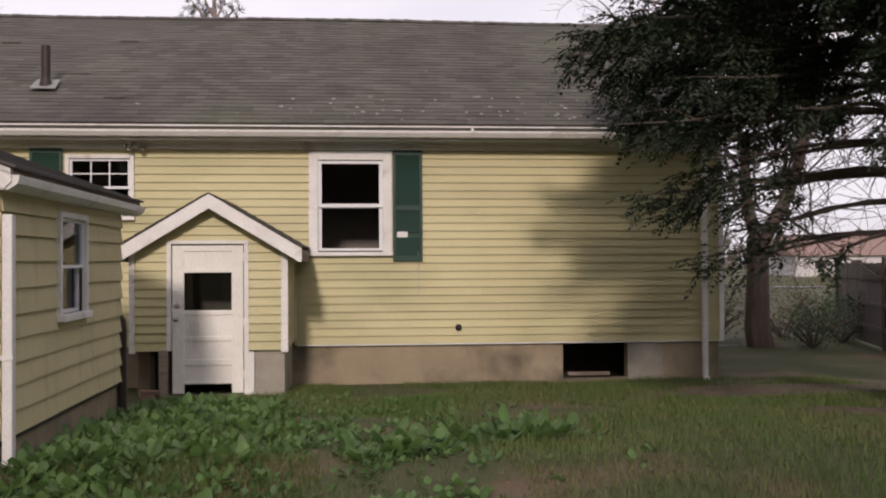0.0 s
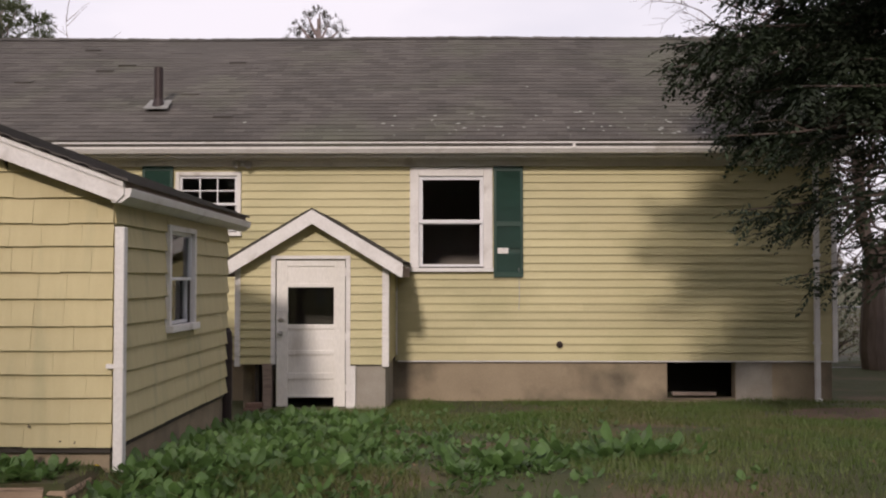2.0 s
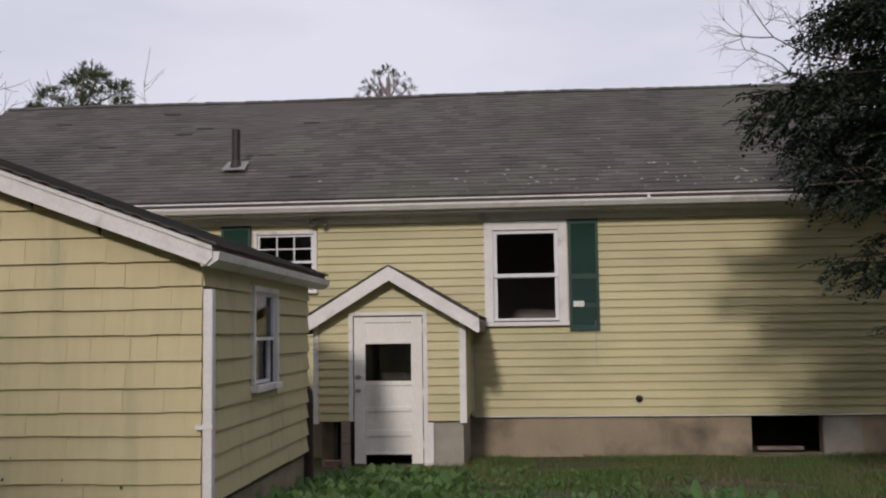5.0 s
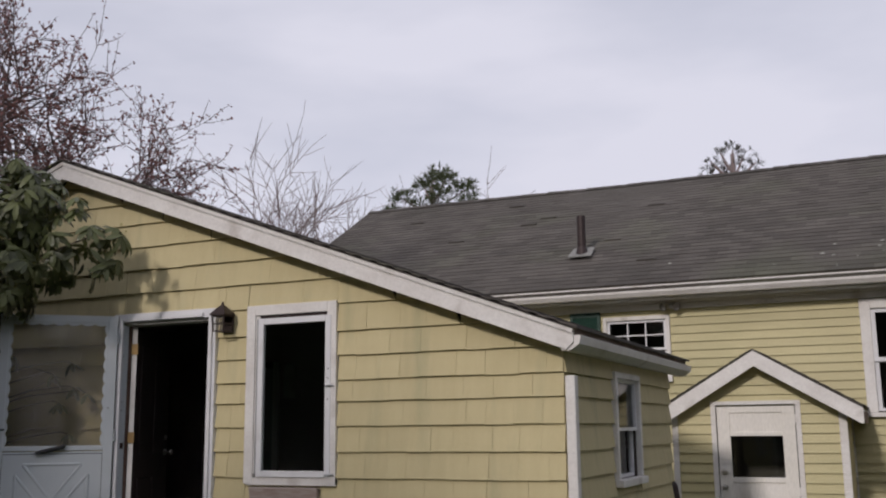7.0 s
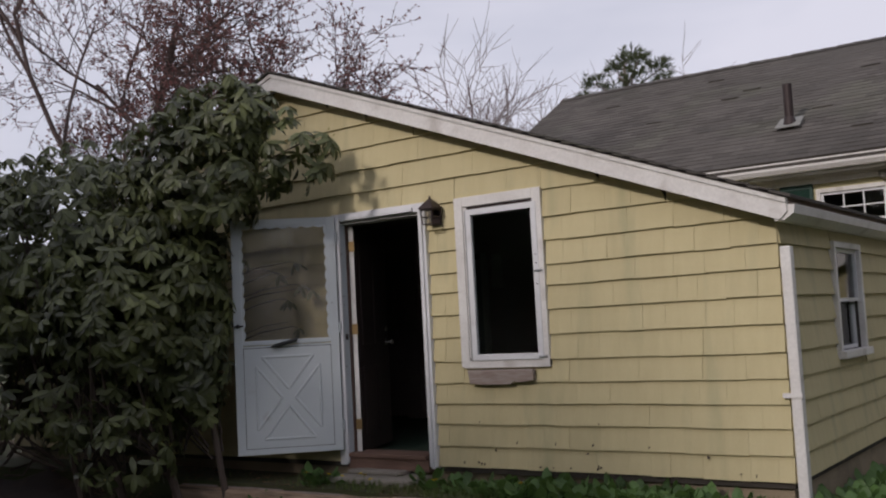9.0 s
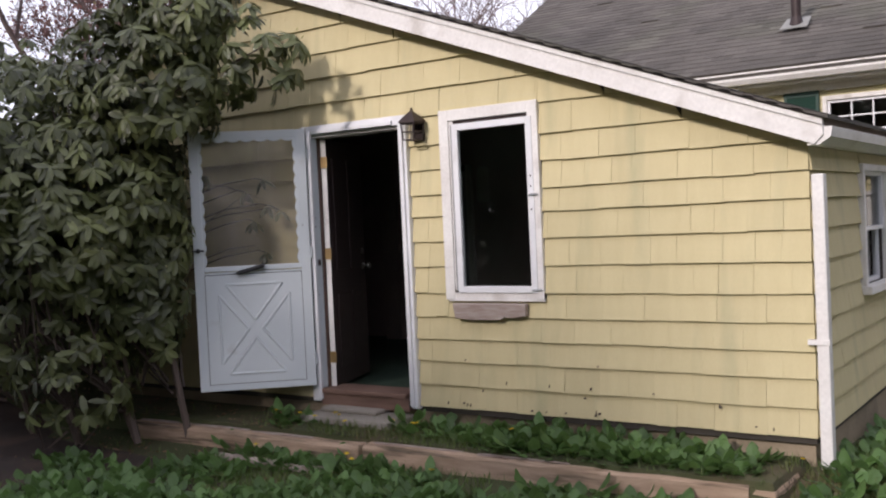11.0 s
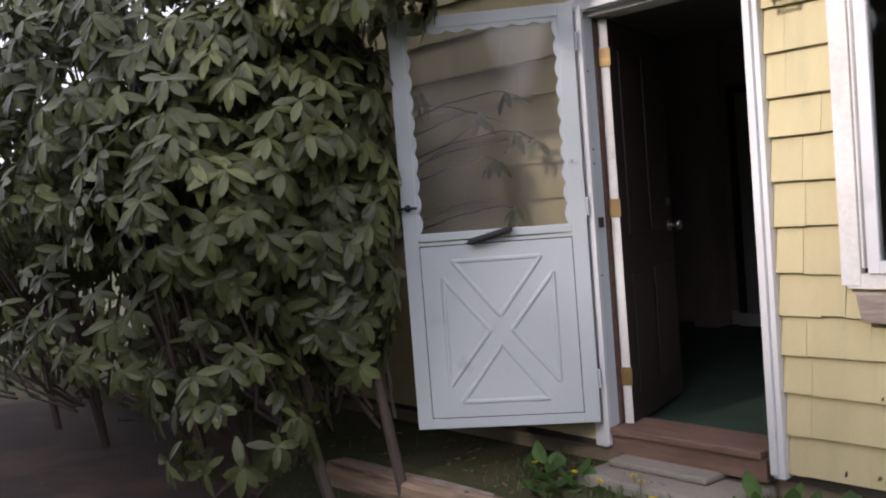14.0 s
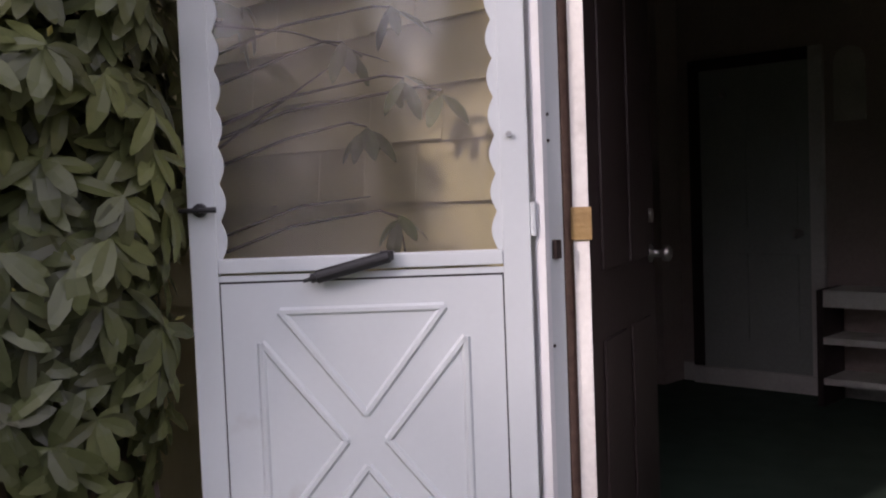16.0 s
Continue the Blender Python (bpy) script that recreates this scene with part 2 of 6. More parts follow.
# ---- mesh tools ----
def mesh_object(name, bm, material, smooth=False):
    me = bpy.data.meshes.new(name)
    bmesh.ops.recalc_face_normals(bm, faces=bm.faces)
    bm.to_mesh(me)
    bm.free()
    for mm in (material if isinstance(material, (list, tuple)) else [material]):
        me.materials.append(mm)
    if smooth:
        me.polygons.foreach_set("use_smooth", [True] * len(me.polygons))
    return new(name, me)


def thing(name, place, label, category, group="", kind=""):
    ob = new(name)
    ob.location = place
    ob.empty_display_size = 0.1
    return tagged(ob, label, category, group, kind)


def part(name, bm, material, parent=None, label="", smooth=False, bevel=0.0):
    """Links a bmesh drawn in world places as one mesh object, under a thing or a part."""
    if parent is not None:
        root = parent
        while root.parent is not None:
            root = root.parent
        bmesh.ops.translate(bm, verts=bm.verts, vec=-root.location)
    ob = mesh_object(name, bm, material, smooth)
    if parent is not None:
        ob.parent = parent
    if bevel:
        b = ob.modifiers.new("bevel", "BEVEL")
        b.width, b.segments, b.limit_method = bevel, 2, "ANGLE"
    return tagged(ob, label)


def one(name, bm, material, label, category, place=(0, 0, 0), group="", kind="", smooth=False, bevel=0.0):
    """A thing of one mesh."""
    bmesh.ops.translate(bm, verts=bm.verts, vec=-Vector(place))
    ob = mesh_object(name, bm, material, smooth)
    ob.location = place
    if bevel:
        b = ob.modifiers.new("bevel", "BEVEL")
        b.width, b.segments, b.limit_method = bevel, 2, "ANGLE"
    return tagged(ob, label, category, group, kind)


def box(bm, x0, x1, y0, y1, z0, z1):
    v = [bm.verts.new((x, y, z)) for x in (x0, x1) for y in (y0, y1) for z in (z0, z1)]
    for f in ((0, 1, 3, 2), (4, 6, 7, 5), (0, 4, 5, 1), (2, 3, 7, 6), (0, 2, 6, 4), (1, 5, 7, 3)):
        bm.faces.new([v[i] for i in f])
    return v


def B(*dims):
    bm = bmesh.new()
    for i in range(0, len(dims), 6):
        box(bm, *dims[i:i + 6])
    return bm


def prism(bm, pts, d):
    """A slab: the outline pts, swept by the vector d."""
    a = [bm.verts.new(p) for p in pts]
    b = [bm.verts.new(Vector(p) + Vector(d)) for p in pts]
    n = len(pts)
    bm.faces.new(a)
    bm.faces.new(b[::-1])
    for i in range(n):
        bm.faces.new((a[i], b[i], b[(i + 1) % n], a[(i + 1) % n]))


def tube(bm, pts, r0, r1, seg=6):
    """A tapered tube along pts."""
    rings = []
    n = len(pts)
    for i, p in enumerate(pts):
        p = Vector(p)
        d = (Vector(pts[min(i + 1, n - 1)]) - Vector(pts[max(i - 1, 0)])).normalized()
        u = d.cross(Vector((0.31, 0.17, 0.93))).normalized()
        w = d.cross(u)
        r = r0 + (r1 - r0) * i / max(n - 1, 1)
        rings.append([bm.verts.new(p + (u * math.cos(a) + w * math.sin(a)) * r) for a in (2 * math.pi * k / seg for k in range(seg))])
    for a, b in zip(rings, rings[1:]):
        for k in range(seg):
            bm.faces.new((a[k], a[(k + 1) % seg], b[(k + 1) % seg], b[k]))
    bm.faces.new(rings[0][::-1])
    bm.faces.new(rings[-1])


def turned(bm, centre, axis, profile, seg=16):
    """A turned shape: profile of (along, radius) about an axis."""
    axis = Vector(axis).normalized()
    u = axis.orthogonal().normalized()
    w = axis.cross(u)
    rings = [[bm.verts.new(Vector(centre) + axis * h + (u * math.cos(a) + w * math.sin(a)) * max(r, 1e-4)) for a in (2 * math.pi * k / seg for k in range(seg))] for h, r in profile]
    for a, b in zip(rings, rings[1:]):
        for k in range(seg):
            bm.faces.new((a[k], a[(k + 1) % seg], b[(k + 1) % seg], b[k]))
    bm.faces.new(rings[0][::-1])
    bm.faces.new(rings[-1])


def from_arrays(name, verts, faces, materials, index=None, smooth=False):
    me = bpy.data.meshes.new(name)
    me.from_pydata(verts, [], faces)
    for mm in materials:
        me.materials.append(mm)
    if index is not None:
        me.polygons.foreach_set("material_index", index)
    if smooth:
        me.polygons.foreach_set("use_smooth", [True] * len(faces))
    me.update()
    return new(name, me)


def clear_spans(a, b, z0, z1, holes):
    """What is left of the strip a..b, z0..z1 after the holes (a, b, z0, z1) are cut out: rectangles."""
    out = [(a, b, z0, z1)]
    for ha, hb, h0, h1 in holes:
        nxt = []
        for (p, q, s, t) in out:
            if hb <= p or ha >= q or h1 <= s or h0 >= t:
                nxt.append((p, q, s, t))
                continue
            if p < ha: nxt.append((p, ha, s, t))
            if q > hb: nxt.append((hb, q, s, t))
            m0, m1 = max(p, ha), min(q, hb)
            if s < h0: nxt.append((m0, m1, s, h0))
            if t > h1: nxt.append((m0, m1, h1, t))
        out = nxt
    return [r for r in out if r[1] - r[0] > 0.012 and r[3] - r[2] > 0.012]


def to_wall(origin, along, outward):
    """A map from wall places (along, out, up) to the world."""
    o, a, n = Vector(origin), Vector(along), Vector(outward)
    return lambda s, out, z: o + a * s + n * out + Vector((0, 0, z))


def board(bm, W, a0, b0, a1, b1, z0, z1, thick_low, thick_top):
    """A lapped board on a wall: proud at its bottom, thin at its top; its ends may lean."""
    v = [bm.verts.new(W(s, o, z)) for s, o, z in ((a0, 0, z0), (b0, 0, z0), (b0, thick_low, z0), (a0, thick_low, z0),
                                                  (a1, 0, z1), (b1, 0, z1), (b1, thick_top, z1), (a1, thick_top, z1))]
    for f in ((0, 1, 2, 3), (4, 7, 6, 5), (3, 2, 6, 7), (0, 4, 5, 1), (1, 5, 6, 2), (0, 3, 7, 4)):
        bm.faces.new([v[i] for i in f])


def strips(bm, W, a, b, bottom, top, holes, depth):
    """A wall core with openings through it; top is a function of the place along the wall, straight between the breaks."""
    cuts = sorted({a, b, *[h[0] for h in holes], *[h[1] for h in holes], *[c for c in BREAKS if a < c < b]})
    cuts = [c for c in cuts if a <= c <= b]
    for p, q in zip(cuts, cuts[1:]):
        if q - p < 1e-4:
            continue
        mid = (p + q) / 2
        spans, z = [], bottom
        for h in sorted((h for h in holes if h[0] <= mid <= h[1]), key=lambda h: h[2]):
            if h[2] > z: spans.append((z, h[2], h[2]))
            z = h[3]
        spans.append((z, top(p), top(q)))
        for zz, tp, tq in spans:
            if min(tp, tq) > zz:
                prism(bm, [W(p, 0, zz), W(q, 0, zz), W(q, 0, tq), W(p, 0, tp)], W(0, -depth, 0) - W(0, 0, 0))


BREAKS = []


# ---- ground ----
def ground_height(x, y):
    if y > 0:
        z = -0.02 - 0.056 * min(y, 8.0)
    else:
        z = -0.02 - 0.14 * min(1, -y / 0.9)
    if x < -0.10 and -0.62 < y < 0.3:
        z = 0.03
    if x > 2.5 and y < 5: z += 0.03 * math.sin(x * 1.3) * math.sin(y * 0.9)
    return z + 0.012 * noise.noise(Vector((x * 0.9, y * 0.9, 0)))


def make_ground():
    xs = sorted({*[-400, -200, -100, -60, -40, -25, -18, -14], *[round(-11 + 0.25 * i, 3) for i in range(100)], -0.12, -0.08, 15, 20, 30, 45, 70, 120, 250, 400})
    ys = sorted({*[-400, -150, -60, -25, -14], *[round(-9 + 0.25 * i, 3) for i in range(85)], -0.64, -0.60, 0.29, 0.31, 14, 18, 24, 32, 50, 80, 130, 250, 600})
    verts = [(x, y, ground_height(x, y)) for y in ys for x in xs]
    w = len(xs)
    faces = [(j * w + i, j * w + i + 1, (j + 1) * w + i + 1, (j + 1) * w + i) for j in range(len(ys) - 1) for i in range(w - 1)]
    g = from_arrays("ground", verts, faces, [M_GROUND], smooth=False)
    tagged(g, "patchy green lawn with bare brown soil behind the house", "ground", kind="structure")


make_ground()


def soil_patch(name, cx, cy, rx, ry, seed, label):
    """A thin irregular sheet of bare soil lying on the lawn."""
    verts, faces = [(cx, cy, ground_height(cx, cy) + 0.03)], []
    n, rings = 40, 7
    for k in range(1, rings + 1):
        for i in range(n):
            a = 2 * math.pi * i / n
            q = 1 + 0.35 * noise.noise(Vector((math.cos(a) * 1.6, math.sin(a) * 1.6, seed)))
            x, y = cx + math.cos(a) * rx * q * k / rings, cy + math.sin(a) * ry * q * k / rings
            z = ground_height(x, y) + (0.022 if k < rings else -0.02) + 0.02 * noise.noise(Vector((x * 3, y * 3, seed)))
            verts.append((x, y, z))
    faces += [(0, 1 + i, 1 + (i + 1) % n) for i in range(n)]
    for k in range(rings - 1):
        for i in range(n):
            a, b = 1 + k * n + i, 1 + k * n + (i + 1) % n
            faces.append((a, a + n, b + n, b))
    tagged(from_arrays(name, verts, faces, [M_SOIL_SHADED if cx < 0 else M_SOIL_RED], smooth=True), label, "soil", kind="structure")


soil_patch("soil_bed", -7.6, -2.0, 3.9, 1.45, 2.0, "dark bare soil under the rhododendron bush")
soil_patch("soil_patch", 8.3, 5.4, 2.3, 1.0, 5.0, "bare reddish brown soil beyond the house corner")
soil_patch("soil_patch", 7.6, 2.6, 0.8, 0.45, 8.0, "bare reddish brown soil in the lawn")


# ---- house ----
HX0, HX1 = -7.75, 8.03
RIDGE_Y, RIDGE_Z, EDGE_Y, EDGE_Z = 11.9, 5.99, 7.38, 3.395
WINDOW = (1.71, 2.95, 1.47, 3.045)      # casing outside: x0, x1, z0, z1
SMALL = (-1.83, -0.84, 2.01, 2.98)
VENT_HOLE = (5.56, 6.57, -0.42, 0.14)


def make_house():
    W = to_wall((0, HY, 0), (1, 0, 0), (0, -1, 0))
    flat = lambda s: EAVE + 0.25
    holes = [(WINDOW[0] + 0.1, WINDOW[1] - 0.1, WINDOW[2] + 0.08, WINDOW[3] - 0.1), (SMALL[0] + 0.07, SMALL[1] - 0.07, SMALL[2] + 0.08, SMALL[3] - 0.08)]
    bm = bmesh.new()
    strips(bm, W, HX0, HX1, SB, flat, holes, 0.15)
    part_ = tagged(mesh_object("wall_house_back", bm, M_BACK), "wall behind the yellow siding of the house", kind="structure")
    bm = B(HX0, HX0 + 0.15, HY + 0.15, 15.8, -0.8, EAVE + 0.25, HX1 - 0.15, HX1, HY + 0.15, 15.8, -0.8, EAVE + 0.25, HX0, HX1, 15.8, 15.95, -0.8, EAVE + 0.25)
    for x in (HX0, HX1 - 0.15):
        prism(bm, [(x, HY, EAVE + 0.25), (x, 15.95, EAVE + 0.25), (x, RIDGE_Y, RIDGE_Z - 0.08)], (0.15, 0, 0))
    tagged(mesh_object("wall_house_sides", bm, M_VINYL), "yellow side and far walls of the house", kind="structure")
    # foundation with an opening
    bm = bmesh.new()
    strips(bm, to_wall((0, HY + 0.03, 0), (1, 0, 0), (0, -1, 0)), HX0, HX1 - 0.02, -1.0, lambda s: SB, [(VENT_HOLE[0], VENT_HOLE[1], VENT_HOLE[2], SB)], 0.2)
    f = tagged(mesh_object("foundation", bm, M_CONC), "stained grey-brown concrete foundation under the siding", kind="structure")
    for a, b in ((6.58, 7.12),):
        part("concrete_patch", B(a, b, HY + 0.018, HY + 0.05, -0.95, SB - 0.004), M_CONC_LIGHT, f, "lighter concrete patch")
    tagged(mesh_object("crawl_space", B(5.1, 7.0, 9.2, 9.3, -1, SB, 5.1, 7.0, 8.2, 9.3, SB - 0.04, SB - 0.01, 5.0, 5.1, 8.2, 9.3, -1, SB, 7.0, 7.1, 8.2, 9.3, -1, SB), M_BACK), "dark crawl space behind the opening", kind="structure")
    for i, (a, b, z, t) in enumerate(((5.3, 6.95, -0.49, 3), (5.65, 6.3, -0.38, -4))):
        bm = B(a, b, 7.74 + 0.22 * i, 7.86 + 0.22 * i, z, z + 0.045)
        one("loose_board", bm, M_WEATHER, "weathered brown board lying below the foundation opening", "board", (a, 7.9, z), "boards at the foundation opening", bevel=0.005)
    # far house walls for window rooms
    tagged(mesh_object("room_behind_window", B(0.6, 4.0, 10.4, 10.5, 0.5, 3.2, 0.5, 0.6, 8.1, 10.5, 0.5, 3.2, 4.0, 4.1, 8.1, 10.5, 0.5, 3.2, 0.5, 4.1, 8.1, 10.5, 0.45, 0.5, 0.5, 4.1, 8.1, 10.5, 3.2, 3.25), M_DARKROOM), "dim room behind the window", kind="structure")
    tagged(mesh_object("room_behind_small_window", B(-3.2, 0.4, 10.4, 10.5, 0.5, 3.2, -3.3, -3.2, 8.1, 10.5, 0.5, 3.2, 0.4, 0.45, 8.1, 10.5, 0.5, 3.2, -3.3, 0.45, 8.1, 10.5, 3.2, 3.25), M_DARKROOM), "dim room behind the small window", kind="structure")


make_house()


def house_roof():
    for side in (-1, 1):
        bm = bmesh.new()
        y0 = RIDGE_Y + side * (RIDGE_Y - EDGE_Y)
        prism(bm, [(HX0 - 0.2, y0, EDGE_Z), (HX1 + 0.15, y0, EDGE_Z), (HX1 + 0.15, RIDGE_Y, RIDGE_Z), (HX0 - 0.2, RIDGE_Y, RIDGE_Z)], (0, 0, -0.1))
        tagged(mesh_object("roof_deck" if side < 0 else "roof_deck_far", bm, M_ROOF), "dark grey asphalt roof of the house", kind="structure")
    # tabs
    rows = 34
    slope = Vector((0, RIDGE_Y - EDGE_Y, RIDGE_Z - EDGE_Z)) / rows
    verts, faces = [], []
    rnd = random.Random(4)
    nrm = Vector((0, -(RIDGE_Z - EDGE_Z), RIDGE_Y - EDGE_Y)).normalized()
    for r in range(rows):
        x = HX0 - 0.2 - (r % 2) * 0.15
        while x < HX1 + 0.13:
            x1 = min(x + 0.295, HX1 + 0.15)
            lift = 0.008 + rnd.random() * 0.006 + (0.02 if rnd.random() < 0.012 and x < 0 else 0)
            tilt = lambda xx: Vector((0, 0, 0.012 * math.sin(xx * 0.7) * (r / rows)))
            lo, hi = Vector((0, EDGE_Y, EDGE_Z)) + slope * (r - 0.12 + rnd.random() * 0.04), Vector((0, EDGE_Y, EDGE_Z)) + slope * (r + 1.0)
            k = len(verts)
            for px, q, h in ((max(x, HX0 - 0.2), lo, lift), (x1, lo, lift), (x1, hi, 0.003), (max(x, HX0 - 0.2), hi, 0.003), (max(x, HX0 - 0.2), lo, 0.0), (x1, lo, 0.0)):
                p = Vector((px, 0, 0)) + q + tilt(px) + nrm * h
                verts.append(tuple(p))
            faces += [(k, k + 1, k + 2, k + 3), (k + 4, k + 5, k + 1, k)]
            x += 0.3
    roof = from_arrays("roof_shingles", verts, faces, [M_ROOF])
    tagged(roof, "weathered grey-brown asphalt shingle roof with curled tabs", "roof", kind="stuff")
    # ridge cap
    verts, faces = [], []
    n = 60
    for i in range(n):
        xa, xb = HX0 - 0.2 + (HX1 - HX0 + 0.35) * i / n, HX0 - 0.2 + (HX1 - HX0 + 0.35) * (i + 1.1) / n
        za, zb = [RIDGE_Z + 0.03 + 0.012 * math.sin(x * 0.7) + rnd.uniform(-0.006, 0.006) for x in (xa, xb)]
        k = len(verts)
        verts += [(xa, RIDGE_Y - 0.14, za - 0.075), (xa, RIDGE_Y, za), (xa, RIDGE_Y + 0.14, za - 0.075), (xb, RIDGE_Y - 0.14, zb - 0.085), (xb, RIDGE_Y, zb - 0.01), (xb, RIDGE_Y + 0.14, zb - 0.085)]
        faces += [(k, k + 1, k + 4, k + 3), (k + 1, k + 2, k + 5, k + 4)]
    tagged(from_arrays("ridge_cap", verts, faces, [M_ROOF]), "dark shingle ridge cap along the roof", "roof", kind="stuff")
    # lichen spots
    verts, faces = [], []
    for i in range(90):
        x, r = rnd.gauss(4.6, 2.0), abs(rnd.gauss(0, 0.12)) + 0.02
        if not HX0 < x < HX1 or r > 0.7: continue
        c = Vector((x, EDGE_Y, EDGE_Z)) + Vector((0, RIDGE_Y - EDGE_Y, RIDGE_Z - EDGE_Z)) * r + nrm * 0.02
        s = rnd.uniform(0.015, 0.04)
        u, w = Vector((1, 0, 0)), nrm.cross(Vector((1, 0, 0)))
        k = len(verts)
        m = 7
        verts += [tuple(c + (u * math.cos(a) + w * math.sin(a) * 0.8) * s * rnd.uniform(0.5, 1.2)) for a in (2 * math.pi * j / m for j in range(m))]
        faces.append(tuple(range(k, k + m)))
    tagged(from_arrays("lichen", verts, faces, [M_LICHEN]), "pale lichen spots on the lower roof", "lichen", kind="stuff")


house_roof()


def house_trim():
    g = 0.0025
    x0, x1 = HX0 - 0.2, HX1 + 0.1
    gut = thing("gutter", (x0, EDGE_Y, 2.7), "long white painted gutter under the house roof edge, stained", "gutter")
    bm = bmesh.new()
    # K-shaped trough
    prof = [(7.530, 3.205), (7.430, 3.205), (7.385, 3.265), (7.380, 3.335), (7.365, 3.340), (7.365, 3.360), (7.385, 3.360), (7.400, 3.345), (7.410, 3.275), (7.450, 3.220), (7.520, 3.220), (7.520, 3.345), (7.530, 3.345)]
    prism(bm, [(x0, y, z) for y, z in prof], (x1 - x0, 0, 0))
    part("trough", bm, M_WHITE, gut)
    for x in (-3.6, 4.1):
        part("joint_band", B(x, x + 0.04, 7.362, 7.378, 3.275, 3.338), M_WHITE, gut)
        part("hanger", B(x + 0.6, x + 0.625, 7.39, 7.529, 3.338, 3.344), M_GALV, gut, "thin metal hanger strap")
    part("end_cap", B(x1 + 0.001, x1 + 0.004, 7.385, 7.53, 3.21, 3.35), M_WHITE, gut)
    tagged(mesh_object("trim_fascia", B(x0, x1, 7.532, 7.56, 3.16, 3.35), M_WHITE), "white fascia board", kind="structure")
    tagged(mesh_object("trim_soffit", B(x0, x1, 7.56, HY, 3.20, 3.22), M_WHITE), "white soffit", kind="structure")
    tagged(mesh_object("trim_frieze", B(HX0, HX1, HY - 0.05, HY - 0.001, EAVE, 3.198), M_WHITE), "white frieze board above the yellow siding", kind="structure")
    tagged(mesh_object("trim_moulding", B(HX0, HX1, HY - 0.085, HY - 0.05 - g, 3.14, 3.196), M_WHITE), "white moulding under the soffit", kind="structure")
    tagged(mesh_object("corner_board", B(HX1 - 0.02, HX1 + 0.05, HY - 0.045, HY + 0.12, SB - 0.02, EAVE - 0.001), M_WHITE), "white corner board at the house end", kind="structure")
    tagged(mesh_object("trim_starter", B(1.53, HX1 - 0.021, HY - 0.028, HY - 0.001, SB - 0.02, SB - 0.003), M_WHITE), "white strip under the siding", kind="structure")
    # downspout
    d = thing("downspout", (7.75, HY - 0.1, -0.52), "white painted downspout at the house corner", "downspout")
    part("pipe", B(7.72, 7.80, HY - 0.12, HY - 0.05, -0.46, 3.04), M_WHITE, d, bevel=0.012)
    bm = bmesh.new()
    prism(bm, [(7.72, HY - 0.12, -0.40), (7.72, HY - 0.12, -0.48), (7.72, HY - 0.22, -0.55), (7.72, HY - 0.22, -0.48)], (0.09, 0, 0))
    part("elbow", bm, M_WHITE, d)
    bm = bmesh.new()
    prism(bm, [(7.72, HY - 0.12, 3.04), (7.72, HY - 0.05, 3.04), (7.72, HY - 0.42, 3.21), (7.72, HY - 0.48, 3.19)], (0.08, 0, 0))
    part("upper_elbow", bm, M_WHITE, d)
    for z in (0.4, 1.7):
        part("strap", B(7.705, 7.815, HY - 0.125, HY - 0.047, z, z + 0.03), M_WHITE, d)
    # vent pipe
    vx, vy = -2.30, 8.52
    vz = EDGE_Z + (vy - EDGE_Y) * (RIDGE_Z - EDGE_Z) / (RIDGE_Y - EDGE_Y) + 0.06
    v = thing("roof_vent_pipe", (vx, vy, vz), "dark brown vent pipe with grey flashing on the roof", "vent pipe")
    bm = bmesh.new()
    turned(bm, (vx, vy, vz - 0.1), (0, 0, 1), [(0, 0.068), (0.70, 0.068), (0.70, 0.055), (0.45, 0.055)], 16)
    part("pipe", bm, M_DARKMETAL, v)
    bm = bmesh.new()
    turned(bm, (vx, vy, vz - 0.06), (0, 0, 1), [(0, 0.12), (0.06, 0.10), (0.14, 0.075), (0.16, 0.07)], 16)
    part("collar", bm, M_DARKMETAL, v)
    bm = bmesh.new()
    sl = (RIDGE_Z - EDGE_Z) / (RIDGE_Y - EDGE_Y)
    prism(bm, [(vx - 0.19, vy - 0.17, vz - 0.17 * sl + 0.025), (vx + 0.19, vy - 0.17, vz - 0.17 * sl + 0.025), (vx + 0.17, vy + 0.15, vz + 0.15 * sl + 0.025), (vx - 0.17, vy + 0.15, vz + 0.15 * sl + 0.025)], (0, 0, -0.012))
    part("flashing", bm, M_FLASH, v)


house_trim()


